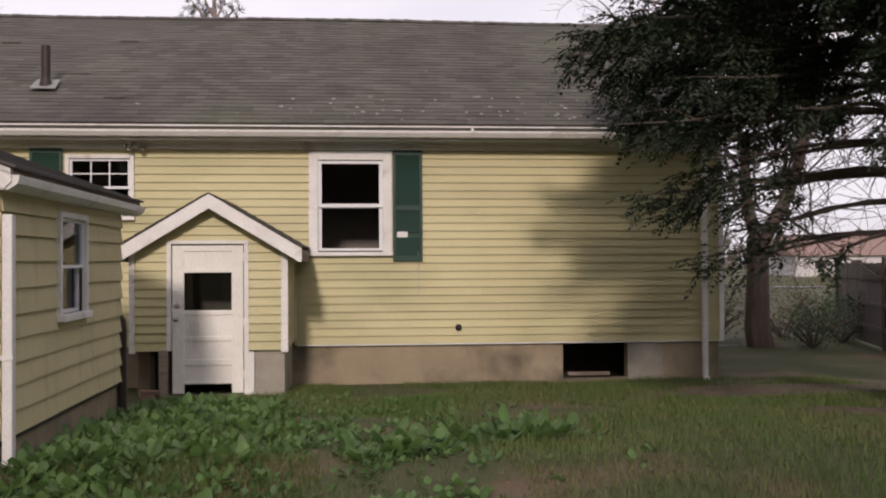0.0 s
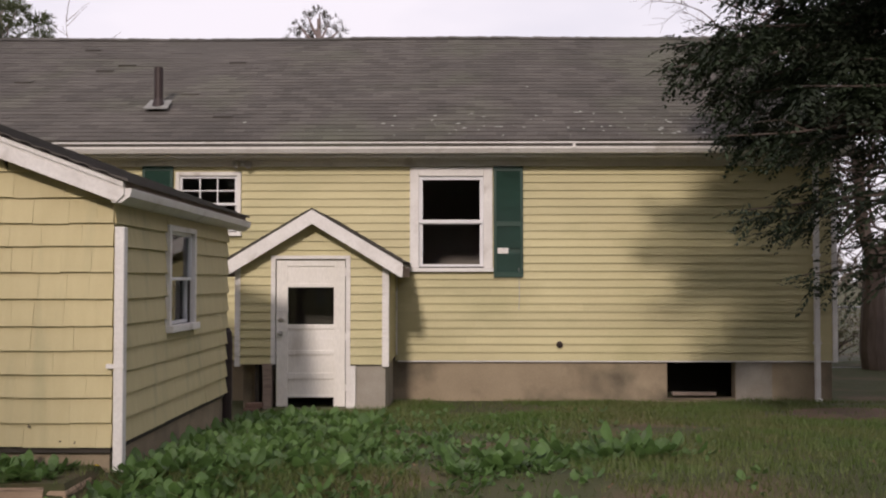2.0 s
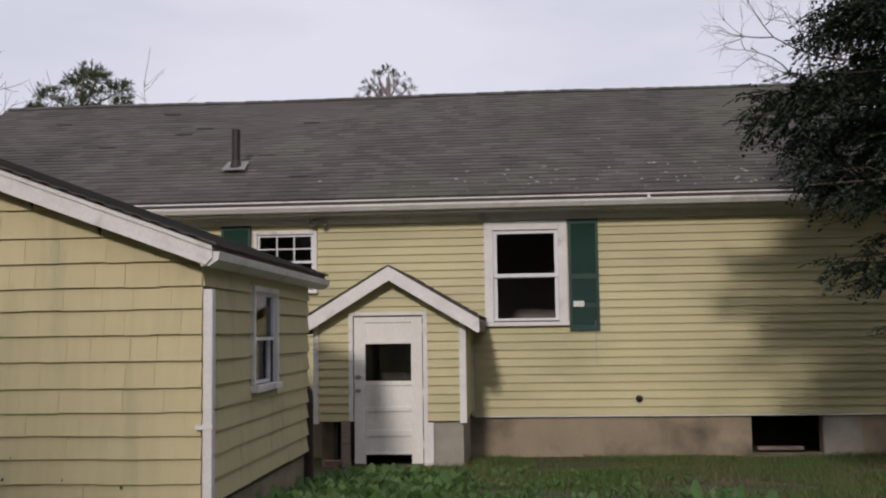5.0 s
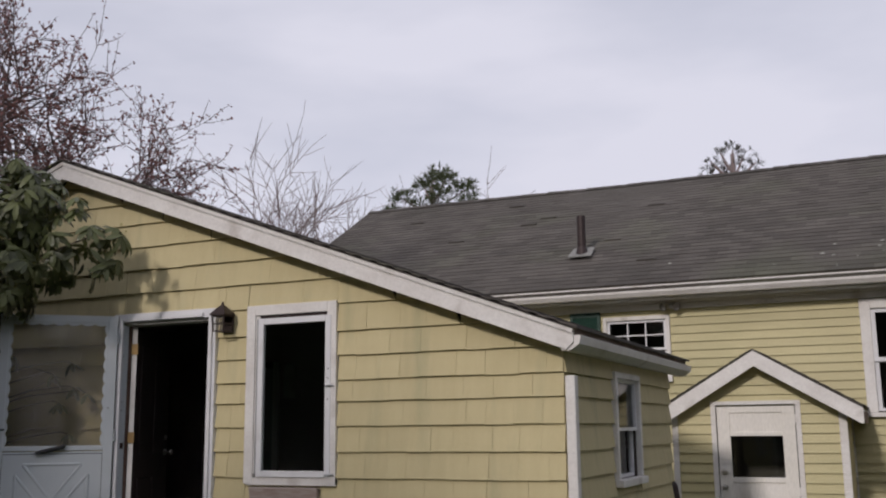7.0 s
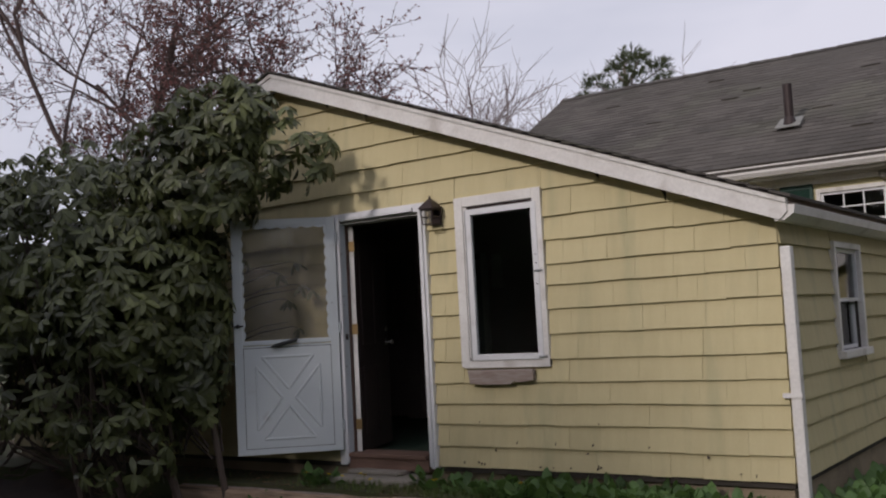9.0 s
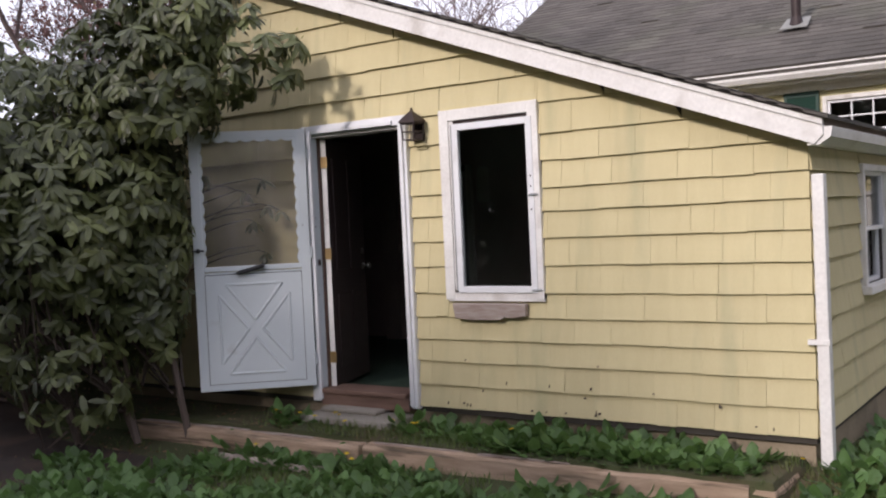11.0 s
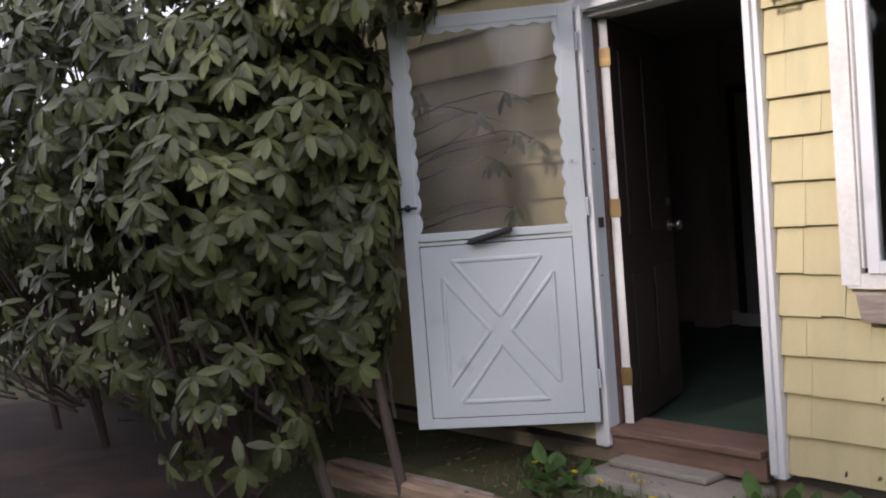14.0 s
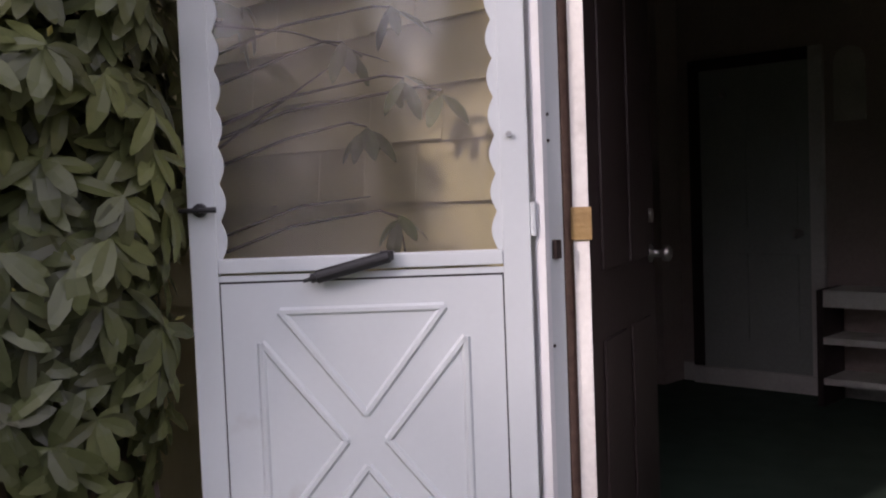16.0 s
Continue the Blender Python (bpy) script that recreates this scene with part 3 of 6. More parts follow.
def sash_window(name, W, a, b, z0, z1, label, cas=0.11, cols=1, rows=1, shade=False, cw=0.04):
    """A casing outside a..b, z0..z1, with two sashes set in it."""
    r = thing(name, W((a + b) / 2, 0, z0), label, "window")
    r["kind"] = "structure"
    def bx(a0, a1, o0, o1, s0, s1):
        bm = bmesh.new()
        prism(bm, [W(a0, o0, s0), W(a1, o0, s0), W(a1, o0, s1), W(a0, o0, s1)], W(0, o1 - o0, 0) - W(0, 0, 0))
        return bm
    for nm, q in (("casing", (a, a + cas, 0.0, 0.05, z0 + 0.06, z1)), ("casing", (b - cas, b, 0.0, 0.05, z0 + 0.06, z1)), ("head_casing", (a + cas, b - cas, 0.0, 0.05, z1 - cas, z1)),
                  ("sill", (a - 0.01, b + 0.01, 0.0, 0.085, z0, z0 + 0.058))):
        part(nm, bx(*q), M_WHITE, r, bevel=0.006)
    ia, ib, iz, it = a + cas, b - cas, z0 + 0.06, z1 - cas
    mid = (iz + it) / 2
    for nm, s0, s1, o in (("upper_sash", mid - 0.02, it, -0.02), ("lower_sash", iz, mid + 0.02, -0.055)):
        bm = bmesh.new()
        def add(a0, a1, q0, q1, oo=0.035):
            prism(bm, [W(a0, o, q0), W(a1, o, q0), W(a1, o, q1), W(a0, o, q1)], W(0, oo, 0) - W(0, 0, 0))
        add(ia, ia + cw, s0, s1); add(ib - cw, ib, s0, s1)
        add(ia + cw, ib - cw, s0, s0 + cw); add(ia + cw, ib - cw, s1 - cw, s1)
        for c in range(1, cols):
            x = ia + cw + (ib - ia - 2 * cw) * c / cols
            add(x - 0.009, x + 0.009, s0 + cw, s1 - cw, 0.025)
        for c in range(1, rows):
            z = s0 + cw + (s1 - s0 - 2 * cw) * c / rows
            add(ia + cw, ib - cw, z - 0.009, z + 0.009, 0.024)
        sash = part(nm, bm, M_WHITE_CLEAN, r)
        p = part("pane", bx(ia + cw, ib - cw, o + 0.008, o + 0.012, s0 + cw, s1 - cw), M_GLASS, sash)
        p.visible_shadow = False
    if shade:
        part("shade", bx(ia + 0.004, ib - 0.004, -0.066, -0.061, (z0 + z1) / 2 - 0.12, z1 - cas), M_BLIND, r, "pale pulled-down shade")
    return r


WH = to_wall((0, HY, 0), (1, 0, 0), (0, -1, 0))
sash_window("window_main", WH, *WINDOW, "white double-hung window in the yellow house wall, dark inside", 0.135, cw=0.055)
sash_window("window_small", WH, *SMALL, "small white window with muntins above the shed roof", 0.06, cols=3, rows=2, cw=0.035)


def shutter(a, b, z0, z1, label, broken=False):
    s = thing("shutter", (a, HY - 0.05, z0), label, "shutter", "dark green window shutters")
    y0, y1 = HY - 0.065, HY - 0.03
    w = 0.045
    mid = z0 + (z1 - z0) * 0.48
    part("stile", B(a, a + w, y0, y1, z0, z1), M_GREEN, s, bevel=0.003)
    part("stile", B(b - w, b, y0, y1, z0, z1), M_GREEN, s, bevel=0.003)
    for q0, q1 in ((z0, z0 + 0.07), (mid - 0.035, mid + 0.035), (z1 - 0.07, z1)):
        part("rail", B(a + w, b - w, y0 + 0.003, y1, q0, q1), M_GREEN, s)
    for lo, hi in ((z0 + 0.07, mid - 0.035), (mid + 0.035, z1 - 0.07)):
        n = int((hi - lo) / 0.032)
        for i in range(n):
            z = lo + (hi - lo) * i / n
            if broken and 0.36 < z - z0 < 0.43:
                continue
            bm = bmesh.new()
            prism(bm, [(a + w, y0 + 0.006, z + 0.002), (a + w, y0 + 0.010, z + 0.002), (a + w, y1 - 0.006, z + 0.034), (a + w, y1 - 0.010, z + 0.034)], (b - a - 2 * w, 0, 0))
            part("slat", bm, M_GREEN, s)
    part("backing", B(a + w, b - w, y1 - 0.003, y1, z0 + 0.07, z1 - 0.07), M_GREEN, s)
    if broken:
        part("exposed_patch", B(a + 0.06, a + 0.22, y0 + 0.002, y1 - 0.008, z0 + 0.355, z0 + 0.44), M_WHITE, s, "pale patch where slats are missing")


shutter(2.965, 3.41, 1.39, 3.055, "dark green louvred shutter beside the main window, a patch broken out", True)
shutter(-2.33, -1.865, 2.0, 3.065, "dark green louvred shutter beside the small window")

bm = bmesh.new()
tube(bm, [(3.34, HY - 0.07, 1.54), (3.345, HY - 0.045, 1.4), (3.35, HY - 0.04, 1.1), (3.34, HY - 0.04, 0.9)], 0.006, 0.004)
one("hanging_wire", bm, M_GALV, "thin grey wire hanging below the green shutter", "wire", (3.34, HY - 0.05, 0.9))
bm = bmesh.new()
turned(bm, (3.95, HY - 0.03, 0.385), (0, -1, 0), [(0, 0.05), (0.02, 0.05), (0.035, 0.03), (0.07, 0.025), (0.07, 0.012), (0.02, 0.012)], 14)
one("hose_outlet", bm, M_DARKMETAL, "small round dark outlet in the yellow siding", "outlet", (3.95, HY, 0.385))


def flood_lamp():
    x, y, z = -0.80, HY - 0.06, 3.12
    f = thing("flood_light", (x, y, z), "twin-headed grey outdoor floodlight under the eave", "floodlight")
    bm = bmesh.new()
    turned(bm, (x, y + 0.01, z), (0, -1, 0), [(0, 0.055), (0.02, 0.055), (0.035, 0.035)], 16)
    part("base", bm, M_WHITE_CLEAN, f)
    for s in (-1, 1):
        c = Vector((x + s * 0.07, y - 0.07, z - 0.02))
        bm = bmesh.new()
        tube(bm, [(x, y - 0.02, z), (x + s * 0.05, y - 0.05, z)], 0.012, 0.012, 8)
        part("arm", bm, M_GALV, f)
        bm = bmesh.new()
        turned(bm, c, (s * 0.5, -0.8, -0.45), [(-0.05, 0.02), (-0.03, 0.035), (0.02, 0.05), (0.07, 0.062), (0.07, 0.055), (0.04, 0.05)], 16)
        part("head", bm, M_STEEL, f)


flood_lamp()


# ---- porch ----
PX0, PX1, PB, PT = -0.49, 1.49, 0.235, 1.62
PAPEX, PPEAK = 0.527, 2.285
PDOOR = (0.03, 0.94, -0.34, 1.605)    # outside of the slab
P_LOW = (-0.64, 1.71, 1.56)             # roof edge: left x, right x, z


def porch_top(x):
    return P_LOW[2] - 0.02 + (PPEAK - P_LOW[2]) * (1 - abs(x - PAPEX) / 1.18)


def make_porch():
    W = to_wall((0, PY, 0), (1, 0, 0), (0, -1, 0))
    h = thing("porch", (PAPEX, PY, -0.4), "small yellow entry porch with a white gabled roof against the house", "porch")
    BREAKS[:] = [PAPEX]
    bm = bmesh.new()
    strips(bm, W, PX0, PX1, PB, lambda s: porch_top(s) - 0.06, [(PDOOR[0] - 0.02, PDOOR[1] + 0.02, PB, PDOOR[3] + 0.02)], 0.1)
    prism(bm, [(PX1 - 0.1, PY + 0.1, PB), (PX1, PY + 0.1, PB), (PX1, HY, PB), (PX1 - 0.1, HY, PB)], (0, 0, 1.32))
    prism(bm, [(PX0, PY + 0.1, PB), (PX0 + 0.1, PY + 0.1, PB), (PX0 + 0.1, HY, PB), (PX0, HY, PB)], (0, 0, 1.32))
    part("wall", bm, M_BACK, h)
    part("footing", B(1.07, 1.47, PY + 0.03, HY - 0.2, -1.0, PB - 0.003), M_CONC_LIGHT, h, "pale concrete footing")
    part("footing", B(PX0 + 0.02, PDOOR[0] - 0.12, PY + 0.3, HY - 0.2, -1.0, PB - 0.003), M_CONC, h, "dark stained concrete footing")
    part("post", B(PDOOR[0] - 0.17, PDOOR[0] - 0.055, PY - 0.04, PY + 0.08, -0.5, PB + 0.01), M_WEATHER, h, "rotten bare wooden post")
    # siding
    zs = []
    z, e = PB, 0.116
    holes = [(PDOOR[0] - 0.07, PDOOR[1] + 0.07, -1, PDOOR[3] + 0.06)]
    while z < PPEAK - 0.15:
        z1 = min(z + e, PPEAK - 0.12)
        run = lambda q: max(0.03, min(1.0, (PPEAK - 0.14 - q) / (PPEAK - P_LOW[2])) * 1.15)
        a0, b0 = max(PX0, PAPEX - run(z)), min(PX1, PAPEX + run(z))
        a1, b1 = max(PX0, PAPEX - run(z1)), min(PX1, PAPEX + run(z1))
        for p, q, s, t in clear_spans(a0, b0, z, z1, holes):
            bm = bmesh.new()
            board(bm, W, p, q, max(p, a1) if p == a0 else p, min(q, b1) if q == b0 else q, s, t, 0.027, 0.004)
            part("clapboard", bm, M_VINYL, h)
        if z < 1.5:
            for X, sgn in ((PX1, 1), (PX0, -1)):
                bm = bmesh.new()
                board(bm, to_wall((X, 0, 0), (0, 1, 0), (sgn, 0, 0)), PY + 0.0, HY - 0.04, PY, HY - 0.04, z, z1, 0.022, 0.004)
                part("clapboard", bm, M_VINYL, h)
        z = z1
    # corner boards
    part("corner_board", B(PX1 - 0.06, PX1 + 0.03, PY - 0.035, PY + 0.05, PB - 0.03, 1.60), M_WHITE, h, "peeling white corner board", bevel=0.004)
    part("corner_board", B(PX0 - 0.03, PX0 + 0.04, PY - 0.035, PY + 0.05, PB - 0.03, 1.60), M_WHITE, h, "peeling white corner board", bevel=0.004)
    part("inner_corner", B(PX1 + 0.001, PX1 + 0.035, HY - 0.075, HY - 0.03, PB, 1.66), M_WHITE, h)
    # roof
    roof_y0 = PY - 0.22
    for sgn in (-1, 1):
        ex = P_LOW[0] if sgn < 0 else P_LOW[1]
        ez = P_LOW[2]
        bm = bmesh.new()
        prism(bm, [(PAPEX, roof_y0, PPEAK), (ex, roof_y0, ez + 0.03), (ex, roof_y0, ez - 0.0), (PAPEX, roof_y0, PPEAK - 0.03)], (0, HY - 0.06 - roof_y0, 0))
        part("roof", bm, M_ROOF, h, "worn grey shingle roof")
        for r in range(9):
            t0, t1 = r / 9, (r + 1.15) / 9
            p = lambda t, up: (PAPEX + (ex - PAPEX) * (1 - min(t, 1)), ez + 0.03 + (PPEAK - ez - 0.03) * min(t, 1) + up)
            a, b = p(t0 - 0.02, 0.018), p(t1, 0.004)
            bm = bmesh.new()
            prism(bm, [(a[0], roof_y0 - 0.015, a[1]), (b[0], roof_y0 - 0.015, b[1]), (b[0], roof_y0 - 0.015, b[1] - 0.006), (a[0], roof_y0 - 0.015, a[1] - 0.012)], (0, HY - 0.06 - roof_y0, 0))
            part("shingle_course", bm, M_ROOF, h)
        # rake board
        bm = bmesh.new()
        k = 0.185
        prism(bm, [(PAPEX, roof_y0 - 0.01, PPEAK - 0.02), (ex, roof_y0 - 0.01, ez), (ex, roof_y0 - 0.01, ez - 0.16), (ex - sgn * 0.02, roof_y0 - 0.01, ez - 0.18), (PAPEX, roof_y0 - 0.01, PPEAK - 0.02 - k)], (0, 0.03, 0))
        part("rake_board", bm, M_WHITE, h, "white painted rake board")
        bm = bmesh.new()
        prism(bm, [(PAPEX, roof_y0 + 0.02, PPEAK - 0.035), (ex, roof_y0 + 0.02, ez - 0.02), (ex, roof_y0 + 0.02, ez - 0.03), (PAPEX, roof_y0 + 0.02, PPEAK - 0.05)], (0, HY - 0.06 - roof_y0, 0))
        part("soffit", bm, M_WHITE, h)
        part("eave_board", B(min(ex, ex - sgn * 0.03), max(ex, ex - sgn * 0.03), roof_y0 + 0.021, HY - 0.1, ez - 0.17, ez - 0.03), M_WEATHER, h, "bare weathered eave board")
    # door casing
    a, b, z0, z1 = PDOOR
    part("door_casing", B(a - 0.07, a - 0.012, PY - 0.035, PY + 0.06, PB, z1 + 0.02), M_WHITE, h)
    part("door_casing", B(b + 0.012, b + 0.07, PY - 0.035, PY + 0.06, z0, z1 + 0.02), M_WHITE, h)
    part("door_casing", B(a - 0.07, b + 0.07, PY - 0.035, PY + 0.06, z1 + 0.021, z1 + 0.065), M_WHITE, h)
    part("lower_trim", B(b + 0.071, b + 0.14, PY - 0.03, PY + 0.04, z0, PB - 0.02), M_WHITE, h)
    # door
    d = thing("door_porch", (a, PY, z0), "scuffed white panelled door with a dark window, bottom panel broken out", "door")
    d["kind"] = "structure"
    y0, y1 = PY - 0.015, PY + 0.03
    gz = (0.76, 1.25)
    part("stile", B(a, a + 0.15, y0, y1, z0 + 0.02, z1), M_DOOR, d, bevel=0.004)
    part("stile", B(b - 0.15, b, y0, y1, z0 + 0.02, z1), M_DOOR, d, bevel=0.004)
    rails = [(1.53, z1), (gz[1], 1.30), (0.70, gz[0]), (0.36, 0.42), (0.04, 0.12), (-0.20, -0.17)]
    for r0, r1 in rails:
        part("rail", B(a + 0.15, b - 0.15, y0, y1, r0, r1), M_DOOR, d, bevel=0.004)
    for p0, p1 in ((1.30, 1.53), (0.42, 0.70), (0.12, 0.36), (-0.17, 0.04)):
        part("panel", B(a + 0.15, b - 0.15, y0 + 0.014, y1 - 0.012, p0, p1), M_DOOR, d)
    p = part("pane", B(a + 0.15, b - 0.15, y0 + 0.014, y0 + 0.018, gz[0], gz[1]), M_GLASS, d)
    p.visible_shadow = False
    bm = bmesh.new()
    turned(bm, (a + 0.06, y0, 0.82), (0, -1, 0), [(0, 0.035), (0.012, 0.035), (0.015, 0.02)], 14)
    part("deadbolt", bm, M_STEEL, d)
    bm = bmesh.new()
    turned(bm, (a + 0.06, y0, 0.645), (0, -1, 0), [(0, 0.03), (0.008, 0.03), (0.01, 0.012), (0.04, 0.012), (0.045, 0.028), (0.065, 0.032), (0.075, 0.02)], 16)
    part("knob", bm, M_STEEL, d, smooth=True)
    for z in (1.4, 0.55, -0.12):
        bm = bmesh.new()
        tube(bm, [(b + 0.005, y0 - 0.008, z), (b + 0.005, y0 - 0.008, z + 0.1)], 0.008, 0.008, 8)
        part("hinge", bm, M_WHITE, d)
    tagged(mesh_object("porch_inside", B(a, b, PY + 0.9, PY + 0.95, -0.6, 1.62, PX0 + 0.1, PX1 - 0.1, PY + 0.1, PY + 0.95, -0.6, -0.36, a - 0.3, a - 0.25, PY + 0.1, PY + 0.9, -0.6, 1.62, b + 0.25, b + 0.3, PY + 0.1, PY + 0.9, -0.6, 1.62), M_BACK), "dark inside of the porch", kind="structure")
    one("door_slab", B(a - 0.1, b + 0.15, PY - 0.35, PY + 0.15, -0.46, -0.345), M_CONC_LIGHT, "worn concrete slab at the foot of the porch door", "slab", (a, PY, -0.4), bevel=0.015)
    BREAKS[:] = []


make_porch()


# ---- shed ----
SPX, SPZ, SEX, SEZ = -4.52, 3.75, 0.11, 2.035    # peak and right edge of the roof, at its upper face
SX0, SX1, SYB = -9.2, -0.03, 3.50
S_SLOPE = (SPZ - SEZ) / (SEX - SPX)
COURSES = [0.165, 0.335, 0.51, 0.675, 0.842, 1.017, 1.21, 1.398, 1.582, 1.746, 1.93, 2.115, 2.33] + [2.53 + 0.2 * i for i in range(6)]
SDOOR = (-3.90, -2.985, 0.16, 2.28)
SWIN = (-2.62, -1.80, 0.97, 2.35)
SWIN_R = (1.26, 2.10, 0.90, 1.81)


def shed_top(x):
    return SPZ - abs(x - SPX) * S_SLOPE


def make_shed():
    W = to_wall((0, 0, 0), (1, 0, 0), (0, -1, 0))
    R = to_wall((SX1, 0, 0), (0, 1, 0), (1, 0, 0))
    BREAKS[:] = [SPX]
    bm = bmesh.new()
    dh = [(SDOOR[0], SDOOR[1], 0, SDOOR[3]), (SWIN[0] + 0.06, SWIN[1] - 0.06, SWIN[2] + 0.06, SWIN[3] - 0.06)]
    strips(bm, W, SX0, SX1, 0.12, lambda s: shed_top(s) - 0.06, dh, 0.1)
    wall = tagged(mesh_object("wall_shed_front", bm, M_BACK), "front gable wall of the yellow outbuilding", kind="structure")
    bm = bmesh.new()
    BREAKS[:] = []
    strips(bm, to_wall((SX1, 0.1, 0), (0, 1, 0), (1, 0, 0)), 0.0, SYB - 0.1, 0.12, lambda s: 1.95, [(SWIN_R[0] - 0.04, SWIN_R[1] - 0.16, SWIN_R[2] + 0.05, SWIN_R[3] - 0.05)], 0.1)
    side = tagged(mesh_object("wall_shed_side", bm, M_BACK), "side wall of the yellow outbuilding", kind="structure")
    bm = B(SX0 + 0.1, -0.13, SYB - 0.1, SYB, 0.12, 1.95, SX0, SX0 + 0.1, 0.1, SYB, 0.12, 1.95)
    prism(bm, [(SX0 + 0.1, SYB - 0.1, 1.951), (-0.13, SYB - 0.1, 1.951), (SPX, SYB - 0.1, SPZ - 0.1)], (0, 0.1, 0))
    tagged(mesh_object("wall_shed_rear", bm, M_SHAKE), "yellow rear walls of the outbuilding", kind="structure")
    tagged(mesh_object("shed_foundation", B(SX0 + 0.05, -0.05, 0.04, SYB - 0.04, -0.9, 0.118), M_CONC), "low rough concrete base under the outbuilding", kind="structure")
    # roof
    for sgn in (-1, 1):
        ex = SPX + sgn * (SEX - SPX)
        back = 3.8
        bm = bmesh.new()
        prism(bm, [(SPX, -0.16, SPZ), (ex, -0.16, SEZ), (ex, -0.16, SEZ - 0.05), (SPX, -0.16, SPZ - 0.05)], (0, back + 0.16, 0))
        tagged(mesh_object("shed_roof_deck", bm, M_WEATHER), "boards under the outbuilding roof", kind="structure")
        rf = thing("shed_roof", (SPX, 0, SPZ), "low-pitched dark shingle roof on the outbuilding", "roof")
        n = 34
        for r in range(n):
            t0, t1 = r / n, min((r + 1.2) / n, 1)
            pa = (ex + (SPX - ex) * (t0 - 0.008), SEZ + (SPZ - SEZ) * (t0 - 0.008) + 0.022)
            pb = (ex + (SPX - ex) * t1, SEZ + (SPZ - SEZ) * t1 + 0.008)
            bb = back
            bm = bmesh.new()
            prism(bm, [(pa[0], -0.222, pa[1]), (pb[0], -0.222, pb[1]), (pb[0], -0.222, pb[1] - 0.010), (pa[0], -0.222, pa[1] - 0.022)], (0, bb + 0.222, 0))
            part("shingle_course", bm, M_ROOF, rf)
        bm = bmesh.new()
        h = 0.155
        prism(bm, [(SPX, -0.19, SPZ - 0.012), (ex, -0.19, SEZ - 0.012), (ex, -0.19, SEZ - 0.10), (ex - sgn * 0.05, -0.19, SEZ - h + 0.005), (SPX, -0.19, SPZ - 0.012 - h)], (0, 0.03, 0))
        part("rake_board", bm, M_WHITE, rf, "white rake board with flaking paint")
        bm = bmesh.new()
        prism(bm, [(SPX, -0.203, SPZ - 0.014), (ex, -0.203, SEZ - 0.014), (ex, -0.203, SEZ - 0.045), (SPX, -0.203, SPZ - 0.045)], (0, 0.012, 0))
        part("rake_moulding", bm, M_WHITE, rf)
        bm = bmesh.new()
        prism(bm, [(SPX, -0.158, SPZ - 0.07), (ex - sgn * 0.1, -0.158, SEZ - 0.03), (ex - sgn * 0.1, -0.158, SEZ - 0.045), (SPX, -0.158, SPZ - 0.085)], (0, 0.156, 0))
        part("soffit", bm, M_WHITE, rf)
    # gutter on the right edge
    g = thing("shed_gutter", (SEX, -0.17, SEZ - 0.1), "dented white gutter along the outbuilding's side eave", "gutter")
    bm = bmesh.new()
    prof = [(0.02, -0.145), (0.08, -0.145), (0.135, -0.105), (0.14, -0.06), (0.158, -0.055), (0.158, -0.063), (0.148, -0.113), (0.085, -0.155), (0.02, -0.155)]
    prism(bm, [(x, -0.17, SEZ + z) for x, z in prof], (0, 4.0, 0))
    part("trough", bm, M_WHITE, g)
    bm = bmesh.new()
    prism(bm, [(x, -0.174, SEZ + z) for x, z in [(0.02, -0.155), (0.085, -0.155), (0.148, -0.113), (0.158, -0.055), (0.02, -0.055)]], (0, 0.004, 0))
    part("end_cap", bm, M_WHITE, g)
    tagged(mesh_object("trim_shed_fascia", B(-0.01, 0.018, -0.15, 3.8, SEZ - 0.13, SEZ - 0.06), M_WHITE), "white fascia at the side eave", kind="structure")
    # downspout at the corner
    d = thing("shed_downspout", (0.07, -0.03, 0.0), "straight white downspout at the outbuilding's corner", "downspout")
    part("pipe", B(0.0, 0.07, -0.05, 0.03, -0.02, 1.72), M_WHITE, d, bevel=0.008)
    part("strap", B(-0.05, 0.075, -0.056, -0.02, 0.72, 0.75), M_WHITE, d)
    # shakes
    rnd = random.Random(11)
